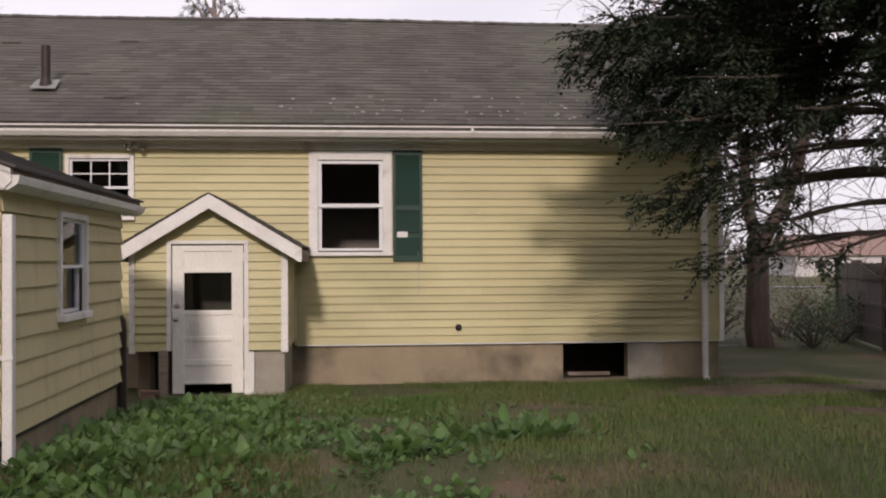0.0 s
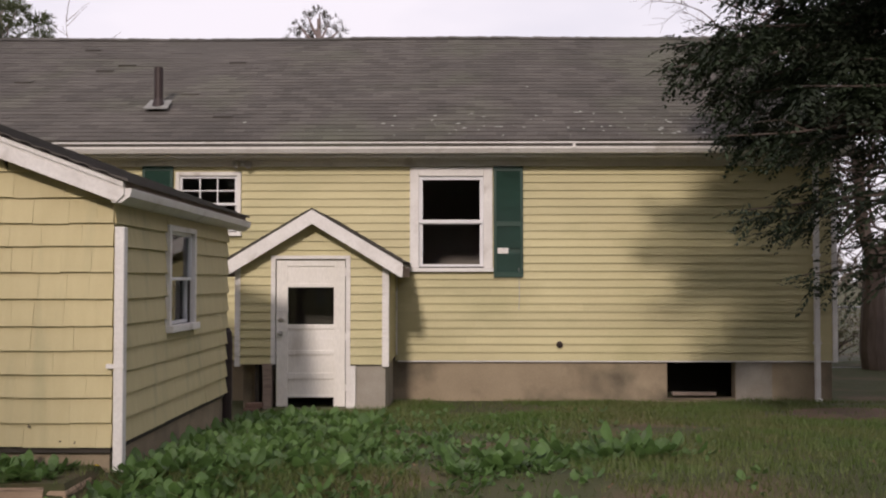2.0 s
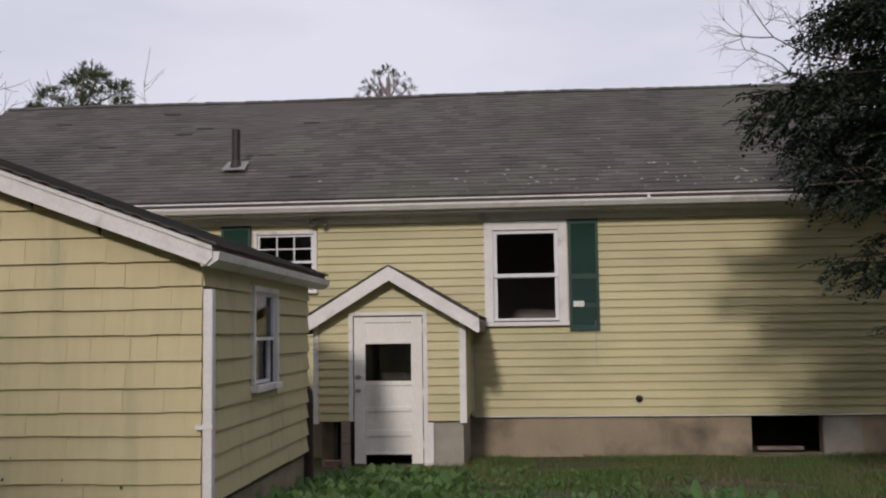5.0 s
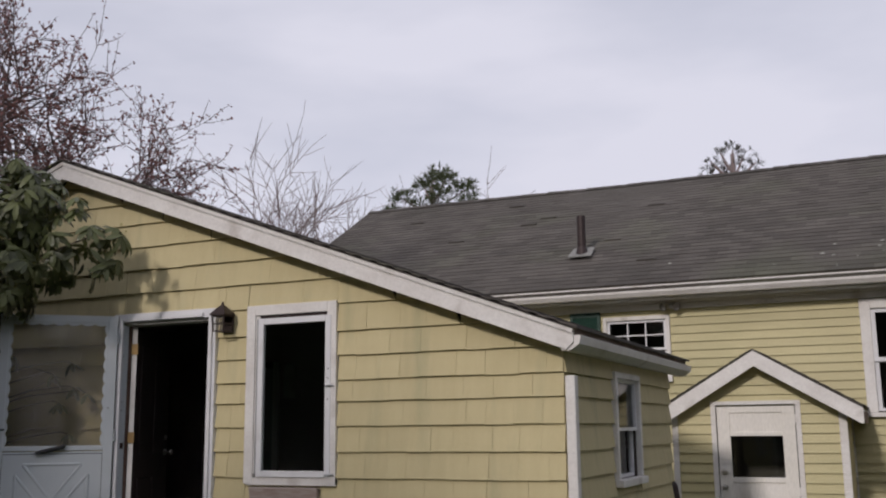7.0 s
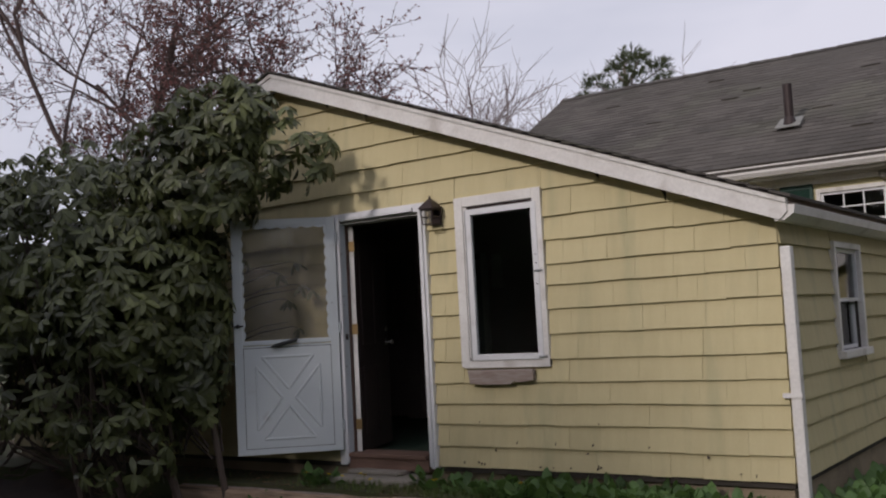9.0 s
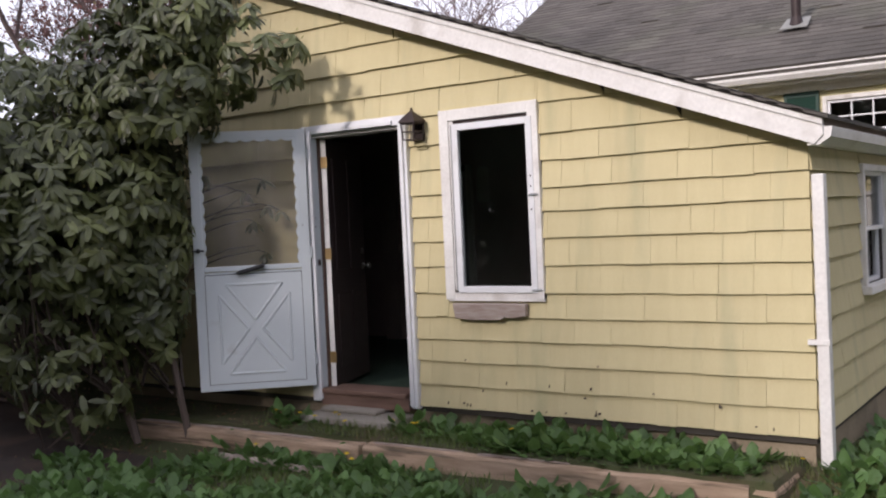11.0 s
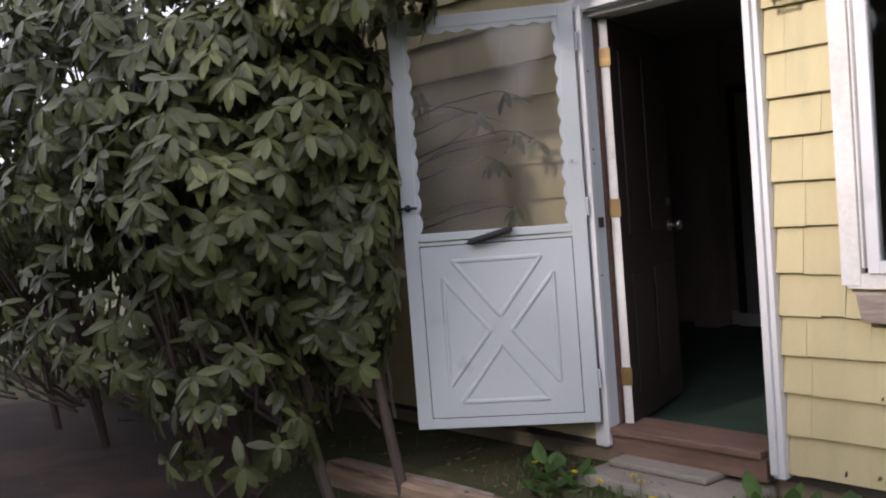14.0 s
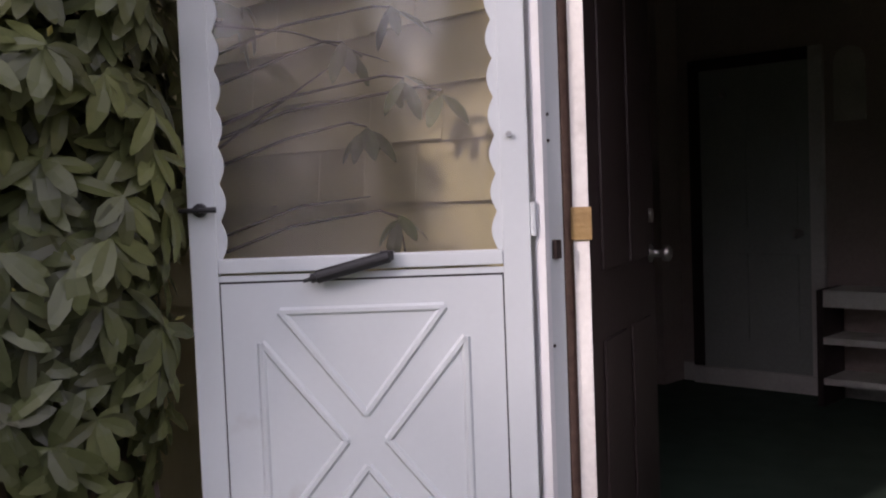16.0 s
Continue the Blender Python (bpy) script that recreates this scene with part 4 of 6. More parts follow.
    def shakes(Wf, parent, a, b, holes, limit, zlist, mn=0.2, mx=0.75, joint_from=None):
        for i, z in enumerate(zlist):
            z1 = zlist[i + 1] if i + 1 < len(zlist) else z + 0.17
            lo = a
            spans = limit(z, z1)
            if spans is None: continue
            a0, b0, a1, b1 = spans
            x = a0 - rnd.uniform(0, 0.3)
            cuts = [a0]
            while x < b0:
                w = rnd.uniform(mn, mx)
                if joint_from is not None and x < joint_from: w = 1.4
                x += w
                if a0 + 0.08 < x < b0 - 0.08: cuts.append(x)
            cuts.append(b0)
            for p, q in zip(cuts, cuts[1:]):
                for pp, qq, s, t in clear_spans(p, q, z, z1, holes):
                    ta, tb = max(pp, a1), min(qq, b1)
                    if tb - ta < 0.01:
                        # the last piece of a course runs out to a point under the rake
                        inner = pp if pp >= b1 - 0.02 else qq
                        top = SPZ - 0.075 - abs(inner - SPX) * S_SLOPE
                        if Wf is not W_ or top - s < 0.02: continue
                        bm = bmesh.new()
                        ia, ib = (pp, pp + 0.005) if inner == pp else (qq - 0.005, qq)
                        board(bm, Wf, pp, qq, ia, ib, s, min(t, top), 0.024, 0.006)
                        part("shake", bm, M_SHAKE, parent)
                        continue
                    bm = bmesh.new()
                    g = rnd.choice((0.0004, 0.0006, 0.0011)) if qq - pp > 0.05 else 0
                    dz = rnd.uniform(-0.004, 0.004) if s == z else 0
                    board(bm, Wf, pp + g, qq - g, max(ta, pp + g), min(tb, qq - g), s + dz, t + (0.0 if t < z1 else 0.004), rnd.uniform(0.026, 0.031), 0.004)
                    part("shake", bm, M_SHAKE, parent)
    def front_limit(z, z1):
        r = lambda q: (SPZ - 0.075 - q) / S_SLOPE
        if r(z) < 0.1: return None
        f = lambda q: (max(SX0, SPX - max(r(q), 0.02)), min(SX1 + 0.012, SPX + max(r(q), 0.02)))
        (a0, b0), (a1, b1) = f(z), f(z1)
        return a0, b0, a1, b1
    return W, R, wall, side, shakes, front_limit


W_, R_, SHED_FRONT, SHED_SIDE, shakes, front_limit = make_shed()


def shed_openings():
    W = to_wall((0, 0, 0), (1, 0, 0), (0, -1, 0))
    # door frame
    a, b, z0, z1 = SDOOR
    f = thing("door_frame_shed", (a, 0, z0), "white painted door frame of the outbuilding, dark room behind", "door frame")
    f["kind"] = "structure"
    part("casing", B(a - 0.07, a + 0.012, -0.055, 0.02, z0 - 0.02, z1), M_WHITE_CLEAN, f, bevel=0.004)
    part("casing", B(b + 0.015, b + 0.07, -0.055, 0.02, z0 - 0.02, z1), M_WHITE_CLEAN, f, bevel=0.004)
    part("head_casing", B(a - 0.07, b + 0.07, -0.055, 0.02, z1 + 0.002, z1 + 0.075), M_WHITE_CLEAN, f, bevel=0.004)
    part("jamb", B(a + 0.013, a + 0.030, 0.028, 0.12, z0 + 0.09, z1 - 0.02), M_THRESH, f, "bare red-brown jamb")
    part("storm_channel", B(a + 0.013, a + 0.036, -0.052, 0.012, z0 + 0.09, z1 - 0.02), M_STORM, f, "pale aluminium channel")
    # Black strip that stands in for the shade in the frame's gap.
    part("weatherstrip", B(a + 0.013, a + 0.026, 0.013, 0.027, z0 + 0.09, z1 - 0.02), M_BLACK, f, "dark weatherstrip")
    part("catch_plate", B(a + 0.037, a + 0.052, -0.040, -0.018, 1.235, 1.285), M_DARKMETAL, f, "small dark latch catch")
    for q in (1.0, 1.55, 1.62, 2.0):
        bm = bmesh.new()
        turned(bm, (a + 0.036, -0.042, q), (1, 0, 0), [(0, 0.005), (0.003, 0.004)], 8)
        part("screw", bm, M_DARKMETAL, f)
    part("jamb", B(b - 0.008, b + 0.014, -0.02, 0.09, z0 + 0.06, z1 - 0.02), M_WHITE, f)
    part("head_jamb", B(a + 0.013, b - 0.013, -0.02, 0.14, z1 - 0.018, z1 - 0.001), M_WHITE, f)
    for x0, x1 in ((a + 0.02, a + 0.03), (b + 0.026, b + 0.034)):
        part("storm_frame", B(x0 - 0.012, x1 + 0.012, -0.075, -0.056, z0, z1 + 0.03), M_WHITE_CLEAN, f)
    part("storm_frame_head", B(a + 0.05, b - 0.05, -0.075, -0.056, z1 + 0.01, z1 + 0.04), M_WHITE_CLEAN, f)
    part("threshold", B(a + 0.036, b - 0.036, -0.07, 0.2, z0 + 0.052, z0 + 0.088), M_THRESH, f, "worn red-brown wooden threshold", bevel=0.006)
    part("sill_board", B(a + 0.02, b - 0.02, -0.05, 0.1, z0 - 0.045, z0 + 0.05), M_THRESH, f, "split red-brown board below the threshold")
    one("door_step", B(a + 0.03, b - 0.02, -0.34, 0.03, -0.06, 0.085), M_CONC_LIGHT, "cracked pale stone step under the outbuilding door", "step", (a, 0, -0.1), bevel=0.02)
    one("step_stone", B(a + 0.10, b - 0.25, -0.17, 0.035, 0.086, 0.12), M_CONC_LIGHT, "thin broken stone on the door step", "stone", (a, 0, 0), bevel=0.012)
    # inner door, swung inwards
    hx, hy = a + 0.085, 0.06
    ang = radians(110)
    dx, dy = math.cos(ang), math.sin(ang)
    nx, ny = dy, -dx
    d = thing("door_inner", (hx, hy, z0 + 0.06), "dark brown inner door standing open, white edge with brass hinges", "door")
    d["kind"] = "structure"
    def slab(s0, s1, t0, t1, q0, q1):
        bm = bmesh.new()
        P = lambda s, t, z: (hx + dx * s + nx * t, hy + dy * s + ny * t, z)
        prism(bm, [P(s0, t0, q0), P(s1, t0, q0), P(s1, t0, q1), P(s0, t0, q1)], Vector(P(0, t1 - t0, 0)) - Vector(P(0, 0, 0)))
        return bm
    zb, zt = z0 + 0.075, z1 - 0.03
    part("leaf", slab(0.006, 0.84, -0.04, 0.0, zb, zt), M_DARKDOOR, d)
    part("edge", slab(0.0, 0.005, -0.042, 0.002, zb, zt), M_WHITE, d, "white painted door edge")
    for p0, p1 in ((zb + 0.15, zb + 0.75), (zb + 0.95, zt - 0.15)):
        for s0, s1 in ((0.12, 0.38), (0.46, 0.72)):
            part("panel", slab(s0, s1, 0.001, 0.010, p0, p1), M_DARKDOOR, d, bevel=0.003)
    for z in (0.44, 1.28, 2.02):
        bm = slab(-0.008, 0.0, -0.046, 0.012, z, z + 0.09)
        h = part("hinge", bm, M_BRASS, d, "aged brass hinge")
    k = Vector((hx + dx * 0.77 + nx * 0.0, hy + dy * 0.77 + ny * 0.0, 1.19))
    bm = bmesh.new()
    turned(bm, k, (nx, ny, 0), [(0, 0.032), (0.008, 0.03), (0.012, 0.012), (0.04, 0.012), (0.048, 0.026), (0.065, 0.028), (0.075, 0.016)], 16)
    part("knob", bm, M_STEEL, d, "shiny steel knob", smooth=True)
    bm = bmesh.new()
    turned(bm, k + Vector((0, 0, 0.13)), (nx, ny, 0), [(0, 0.025), (0.012, 0.024), (0.015, 0.01)], 14)
    part("deadbolt", bm, M_STEEL, d)
    storm_door()
    # casement window
    a, b, z0, z1 = SWIN
    r = thing("window_shed", (a, 0, z0), "tall white casement window in the yellow shake wall, dark glass", "window")
    r["kind"] = "structure"
    c = 0.08
    part("casing", B(a, a + c, -0.045, 0.0, z0, z1), M_WHITE, r, "white casing with flaking paint", bevel=0.004)
    part("casing", B(b - c, b, -0.045, 0.0, z0, z1), M_WHITE, r, bevel=0.004)
    part("head_casing", B(a + c, b - c, -0.045, 0.0, z1 - c, z1), M_WHITE, r, bevel=0.004)
    part("jamb", B(a + c + 0.001, a + c + 0.034, -0.03, 0.05, z0 + 0.07, z1 - c - 0.001), M_WHITE, r)
    part("jamb_strip", B(a + c + 0.012, a + c + 0.022, -0.034, -0.031, z0 + 0.07, z1 - c - 0.03), M_GALV, r, "grey weatherstrip")
    # Dark bar that stands in for the shaded gap above the sash.
    part("head_gap", B(a + c + 0.035, b - c, -0.02, 0.05, z1 - c - 0.025, z1 - c - 0.001), M_DARKMETAL, r)
    ia, ib, iz, it = a + c + 0.035, b - c + 0.035, z0 + 0.05, z1 - c - 0.028
    s = 0.048
    bm = B(ia, ia + s, -0.052, -0.012, iz, it, ib - s, ib, -0.052, -0.012, iz, it, ia + s, ib - s, -0.052, -0.012, iz, iz + s, ia + s, ib - s, -0.052, -0.012, it - s, it)
    sash = part("sash", bm, M_WHITE_CLEAN, r, bevel=0.003)
    p = part("pane", B(ia + s, ib - s, -0.036, -0.031, iz + s, it - s), M_GLASS, sash)
    p.visible_shadow = False
    part("lower_strip", B(a + 0.02, b - 0.0, -0.04, 0.0, z0 - 0.01, z0 + 0.048), M_WHITE, r)
    for z, w in ((iz + 0.02, 0.035), (1.70, 0.03)):
        bm = bmesh.new()
        tube(bm, [(ib - 0.03, -0.065, z), (ib + w, -0.062, z + 0.004)], 0.008, 0.006, 8)
        part("latch", bm, M_GALV, r, "small metal latch")
    for z in (1.60, 1.76, 1.83):
        bm = bmesh.new()
        turned(bm, (ib - 0.02, -0.052, z), (0, -1, 0), [(0, 0.006), (0.004, 0.005)], 8)
        part("screw", bm, M_DARKMETAL, r)
    bm = bmesh.new()
    prism(bm, [(-2.55, -0.075, 0.945), (-1.94, -0.075, 0.945), (-1.94, -0.075, 0.86), (-2.04, -0.075, 0.845), (-2.12, -0.075, 0.85), (-2.15, -0.075, 0.828), (-2.38, -0.075, 0.826), (-2.53, -0.075, 0.835)], (0, 0.05, 0))
    one("rotted_sill", bm, M_SILLROT, "bare rotted wooden sill board below the casement window", "sill", (-2.2, -0.05, 0.9), bevel=0.004)
    # side window
    RW = to_wall((SX1, 0, 0), (0, 1, 0), (1, 0, 0))
    sash_window("window_shed_side", RW, *SWIN_R, "small white sash window in the outbuilding's side, shade half down", 0.05, shade=True, cw=0.028)
    lantern()


def storm_door():
    hinge, tip = Vector((-3.895, -0.09, 0)), Vector((-4.575, -0.70, 0))
    u = (tip - hinge).normalized()
    n = Vector((u.y, -u.x, 0))
    if n.y > 0: n = -n
    w, z0, z1, zm = (tip - hinge).length, 0.278, 2.335, 1.245
    d = thing("storm_door", (hinge.x, hinge.y, z0), "white aluminium storm door standing open, dusty glass above a crossbuck panel", "storm door")
    P = lambda s, t, z: hinge + u * s + n * t + Vector((0, 0, z))
    def slab(s0, s1, t0, t1, q0, q1):
        bm = bmesh.new()
        prism(bm, [P(s0, t0, q0), P(s1, t0, q0), P(s1, t0, q1), P(s0, t0, q1)], n * (t1 - t0))
        return bm
    part("hinge_stile", slab(0, 0.075, -0.015, 0.015, z0, z1), M_STORM, d, bevel=0.003)
    part("latch_stile", slab(w - 0.075, w, -0.015, 0.015, z0, z1), M_STORM, d, bevel=0.003)
    part("top_rail", slab(0.075, w - 0.075, -0.015, 0.015, z1 - 0.06, z1), M_STORM, d, bevel=0.003)
    part("bottom_rail", slab(0.075, w - 0.075, -0.015, 0.015, z0, z0 + 0.05), M_STORM, d, bevel=0.003)
    part("middle_rail", slab(0.075, w - 0.075, -0.015, 0.019, zm - 0.018, zm + 0.022), M_STORM, d, bevel=0.004)
    part("middle_strip", slab(0.075, w - 0.075, -0.012, 0.012, zm - 0.040, zm - 0.024), M_STORM, d)
    part("gasket", slab(0.072, w - 0.072, 0.0, 0.0105, z0 + 0.046, zm - 0.035), M_BLACK, d, "thin black gasket line")
    part("lower_panel", slab(0.079, w - 0.079, -0.008, 0.013, z0 + 0.055, zm - 0.046), M_STORM, d)
    p = part("pane", slab(0.07, w - 0.07, -0.003, 0.002, zm + 0.02, z1 - 0.055), M_DIRTYGLASS, d, "dusty smeared glass pane")
    p.visible_shadow = False
    # scalloped trim inside the stiles and the top
    def scallop(along0, along1, base, vertical, sgn):
        bm = bmesh.new()
        m = max(3, round(abs(along1 - along0) / 0.105))
        pts = [(along0, base)]
        for i in range(m * 8 + 1):
            a = along0 + (along1 - along0) * i / (m * 8)
            pts.append((a, base + sgn * (0.012 + 0.016 * abs(math.sin(math.pi * i / 8)))))
        pts.append((along1, base))
        if vertical:
            q = [P(b, 0.004, a) for a, b in pts]
        else:
            q = [P(a, 0.004, b) for a, b in pts]
        prism(bm, q, n * 0.006)
        part("scalloped_trim", bm, M_STORM, d, "scalloped white trim")
    scallop(zm + 0.022, z1 - 0.06, 0.075, True, 1)
    scallop(zm + 0.022, z1 - 0.06, w - 0.075, True, -1)
    scallop(0.08, w - 0.08, z1 - 0.06, False, -1)
    # raised crossbuck: two triangles above and below, and two at the sides
    c = (w / 2, 0.765)
    hw, hh, g = 0.275, 0.355, 0.055
    def ridge(pts):
        for (s0, q0), (s1, q1) in zip(pts, pts[1:] + pts[:1]):
            m = Vector((-(q1 - q0), s1 - s0)).normalized() * 0.013
            bm = bmesh.new()
            vs = []
            for s, q in ((s0, q0), (s1, q1)):
                for k, t in ((-1, 0.0118), (-0.4, 0.0205), (0.4, 0.0205), (1, 0.0118)):
                    vs.append(bm.verts.new(P(s + m.x * k, t, q + m.y * k)))
            for k in range(3):
                bm.faces.new((vs[k], vs[k + 1], vs[k + 5], vs[k + 4]))
            bm.faces.new((vs[3], vs[0], vs[4], vs[7]))
            bm.faces.new(vs[0:4]); bm.faces.new(vs[4:8][::-1])
            part("embossed_ridge", bm, M_STORM, d, smooth=False)
    cx, cz = c
    ridge([(cx - hw + g, cz + hh), (cx + hw - g, cz + hh), (cx, cz + g * 1.3)])
    ridge([(cx - hw + g, cz - hh), (cx + hw - g, cz - hh), (cx, cz - g * 1.3)])
    ridge([(cx - hw, cz + hh - g * 1.5), (cx - hw, cz - hh + g * 1.5), (cx - g, cz)])
    ridge([(cx + hw, cz + hh - g * 1.5), (cx + hw, cz - hh + g * 1.5), (cx + g, cz)])
    # closer, latch, screws
    bm = bmesh.new()
    q0, q1 = P(0.37, 0.045, 1.262), P(0.60, 0.05, 1.205)
    e = (q1 - q0)
    turned(bm, q0, e, [(0, 0.008), (0.006, 0.017), (e.length * 0.86, 0.018), (e.length * 0.87, 0.013), (e.length * 0.93, 0.012), (e.length * 0.935, 0.006), (e.length * 1.02, 0.005)], 14)
    cl = part("closer", bm, M_BLACK, d, "black door closer tube")
    part("closer_bracket", slab(0.365, 0.40, 0.015, 0.045, 1.25, 1.275), M_BLACK, d)
    bm = bmesh.new()
    q = P(w - 0.035, 0.0, 1.40)
    turned(bm, q, n, [(0.015, 0.02), (0.03, 0.018), (0.032, 0.007), (0.05, 0.007)], 10)
    tube(bm, [q + n * 0.045 - u * 0.05, q + n * 0.045 + u * 0.05], 0.008, 0.006, 8)
    part("latch", bm, M_BLACK, d, "black latch handle")
    bm = bmesh.new()
    turned(bm, P(0.05, 0.0, 1.57), n, [(0.012, 0.008), (0.03, 0.008)], 8)
    part("catch", bm, M_GALV, d)
    for z in (0.45, 1.3, 2.1):
        bm = bmesh.new()
        tube(bm, [P(-0.008, 0.01, z), P(-0.008, 0.01, z + 0.09)], 0.008, 0.008, 8)
        part("hinge", bm, M_STORM, d)


def lantern():
    x, y, z = -2.81, -0.11, 2.15
    l = thing("wall_lantern", (x, -0.03, z), "dark brown metal wall lantern with a peaked roof beside the door", "wall lamp")
    part("back_plate", B(x - 0.05, x + 0.05, -0.045, -0.022, z + 0.0, z + 0.16), M_DARKMETAL, l)
    bm = bmesh.new()
    turned(bm, (x, y, z + 0.13), (0, 0, 1), [(0, 0.105), (0.012, 0.10), (0.05, 0.06), (0.075, 0.03), (0.085, 0.012), (0.11, 0.008)], 4)
    part("cap", bm, M_DARKMETAL, l)
    for i in range(4):
        a = math.pi / 4 + i * math.pi / 2
        px, py = x + math.cos(a) * 0.085, y + math.sin(a) * 0.085
        bm = bmesh.new()
        tube(bm, [(x + math.cos(a) * 0.07, y + math.sin(a) * 0.07, z), (px, py, z + 0.13)], 0.006, 0.006, 5)
        part("bar", bm, M_DARKMETAL, l)
    for zz in (0.0, 0.06, 0.12):
        k = 0.05 + zz * 0.09
        bm = B(x - k, x + k, y - k, y - k + 0.008, z + zz, z + zz + 0.008, x - k, x + k, y + k - 0.008, y + k, z + zz, z + zz + 0.008, x - k, x - k + 0.008, y - k + 0.008, y + k - 0.008, z + zz, z + zz + 0.008, x + k - 0.008, x + k, y - k + 0.008, y + k - 0.008, z + zz, z + zz + 0.008)
        part("ring", bm, M_DARKMETAL, l)
    part("pane", B(x - 0.05, x + 0.05, y - 0.052, y - 0.050, z + 0.008, z + 0.12), M_DIRTYGLASS, l)
    part("arm", B(x - 0.012, x + 0.012, y + 0.05, -0.045, z + 0.10, z + 0.12), M_DARKMETAL, l)


shed_openings()


def shed_room():
    z = 0.20
    tagged(mesh_object("floor_shed", B(-9.0, -0.2, 0.125, 3.38, z - 0.05, z), M_CARPET), "dark green carpet inside the outbuilding", kind="structure")
    tagged(mesh_object("wall_room", B(-9.0, -2.0, 3.36, 3.39, z, 2.62, -2.0, -0.15, 3.36, 3.39, z, 1.93, -9.05, -9.0, 0.12, 3.39, z, 1.95), M_DARKROOM), "dim brown walls of the room", kind="structure")
    tagged(mesh_object("pillar", B(-5.68, -5.46, 3.12, 3.357, z, 2.61), M_DARKROOM), "dim brown boxed pillar on the room's far wall", kind="structure")
    tagged(mesh_object("ceiling_room", B(-7.6, -1.8, 0.12, 3.39, 2.62, 2.65), M_DARKROOM), "dim ceiling of the room", kind="structure")
    tagged(mesh_object("baseboard", B(-5.455, -5.37, 3.34, 3.357, z, z + 0.11, -4.52, -0.3, 3.34, 3.357, z, z + 0.11), M_WHITE), "white baseboard", kind="structure")
    tagged(mesh_object("door_sill_board", B(-5.36, -4.53, 3.30, 3.357, z, z + 0.10), M_WHITE), "white sill board below the room's inner door", kind="structure")
    d = thing("door_partition", (-5.0, 3.34, z + 0.1), "dim grey-green closed panel door inside the room", "door")
    d["kind"] = "structure"
    part("slab", B(-5.30, -4.62, 3.33, 3.355, z + 0.104, 2.10), M_ROOMDOOR, d)
    part("casing", B(-5.37, -5.303, 3.32, 3.356, z + 0.104, 2.17), M_DARKDOOR, d)
    part("casing", B(-4.617, -4.54, 3.32, 3.356, z + 0.104, 2.17), M_WHITE, d, "pale casing")
    part("head_casing", B(-5.30, -4.62, 3.32, 3.356, 2.103, 2.17), M_DARKDOOR, d)
    for x0, x1 in ((-5.23, -5.0), (-4.92, -4.69)):
        for q0, q1 in ((0.48, 1.0), (1.15, 1.95)):
            part("panel", B(x0, x1, 3.32, 3.329, q0, q1), M_ROOMDOOR, d, bevel=0.003)
    bm = bmesh.new()
    turned(bm, (-4.68, 3.33, 1.12), (0, -1, 0), [(0, 0.02), (0.03, 0.012), (0.045, 0.028), (0.07, 0.02)], 12)
    part("knob", bm, M_STEEL, d)
    # Added steel stud that stands in for a bright reflection on the door.
    bm = bmesh.new()
    turned(bm, (-5.14, 3.32, 1.945), (0, -1, 0), [(0, 0.018), (0.02, 0.018), (0.03, 0.008)], 12)
    part("hook", bm, M_STEEL, d, "small shiny hook")
    s = thing("shelf_unit", (-4.1, 3.2, z), "pale-edged low shelf standing against the room's far wall", "shelf")
    for q in (0.12, 0.34, 0.54):
        part("shelf_board", B(-4.44, -3.62, 3.05, 3.335, z + q, z + q + (0.09 if q > 0.5 else 0.035)), M_WHITE, s)
    part("side_board", B(-4.475, -4.442, 3.05, 3.335, z, z + 0.63), M_DARKDOOR, s)
    part("side_board", B(-3.618, -3.585, 3.05, 3.335, z, z + 0.63), M_DARKDOOR, s)
    mr = thing("wall_plaque", (-4.4, 3.355, 1.74), "narrow arched pale plaque on the dim wall", "plaque")
    bm = bmesh.new()
    prism(bm, [(-4.48, 3.355, 1.74), (-4.31, 3.355, 1.74)] + [(-4.395 + 0.085 * math.cos(a), 3.355, 2.06 + 0.085 * math.sin(a)) for a in (math.pi * i / 10 for i in range(11))], (0, -0.02, 0))
    part("face", bm, M_BLIND, mr)


shed_room()


def paint_chips():
    r = random.Random(8)
    for i in range(22):
        x = r.uniform(-2.75, -0.1)
        z = r.choice((0.185, 0.20, 0.19, 0.36, 0.30, 0.52))
        bm = bmesh.new()
        w, h = r.uniform(0.005, 0.02), r.uniform(0.008, 0.03)
        prism(bm, [(x, -0.034, z), (x + w, -0.034, z + h * 0.2), (x + w * 0.8, -0.031, z + h), (x + w * 0.1, -0.031, z + h * 0.7)], (0, 0.008, 0))
        part("paint_chip", bm, M_CHIP, SHED_FRONT, "bare brown spot where paint has chipped")


paint_chips()


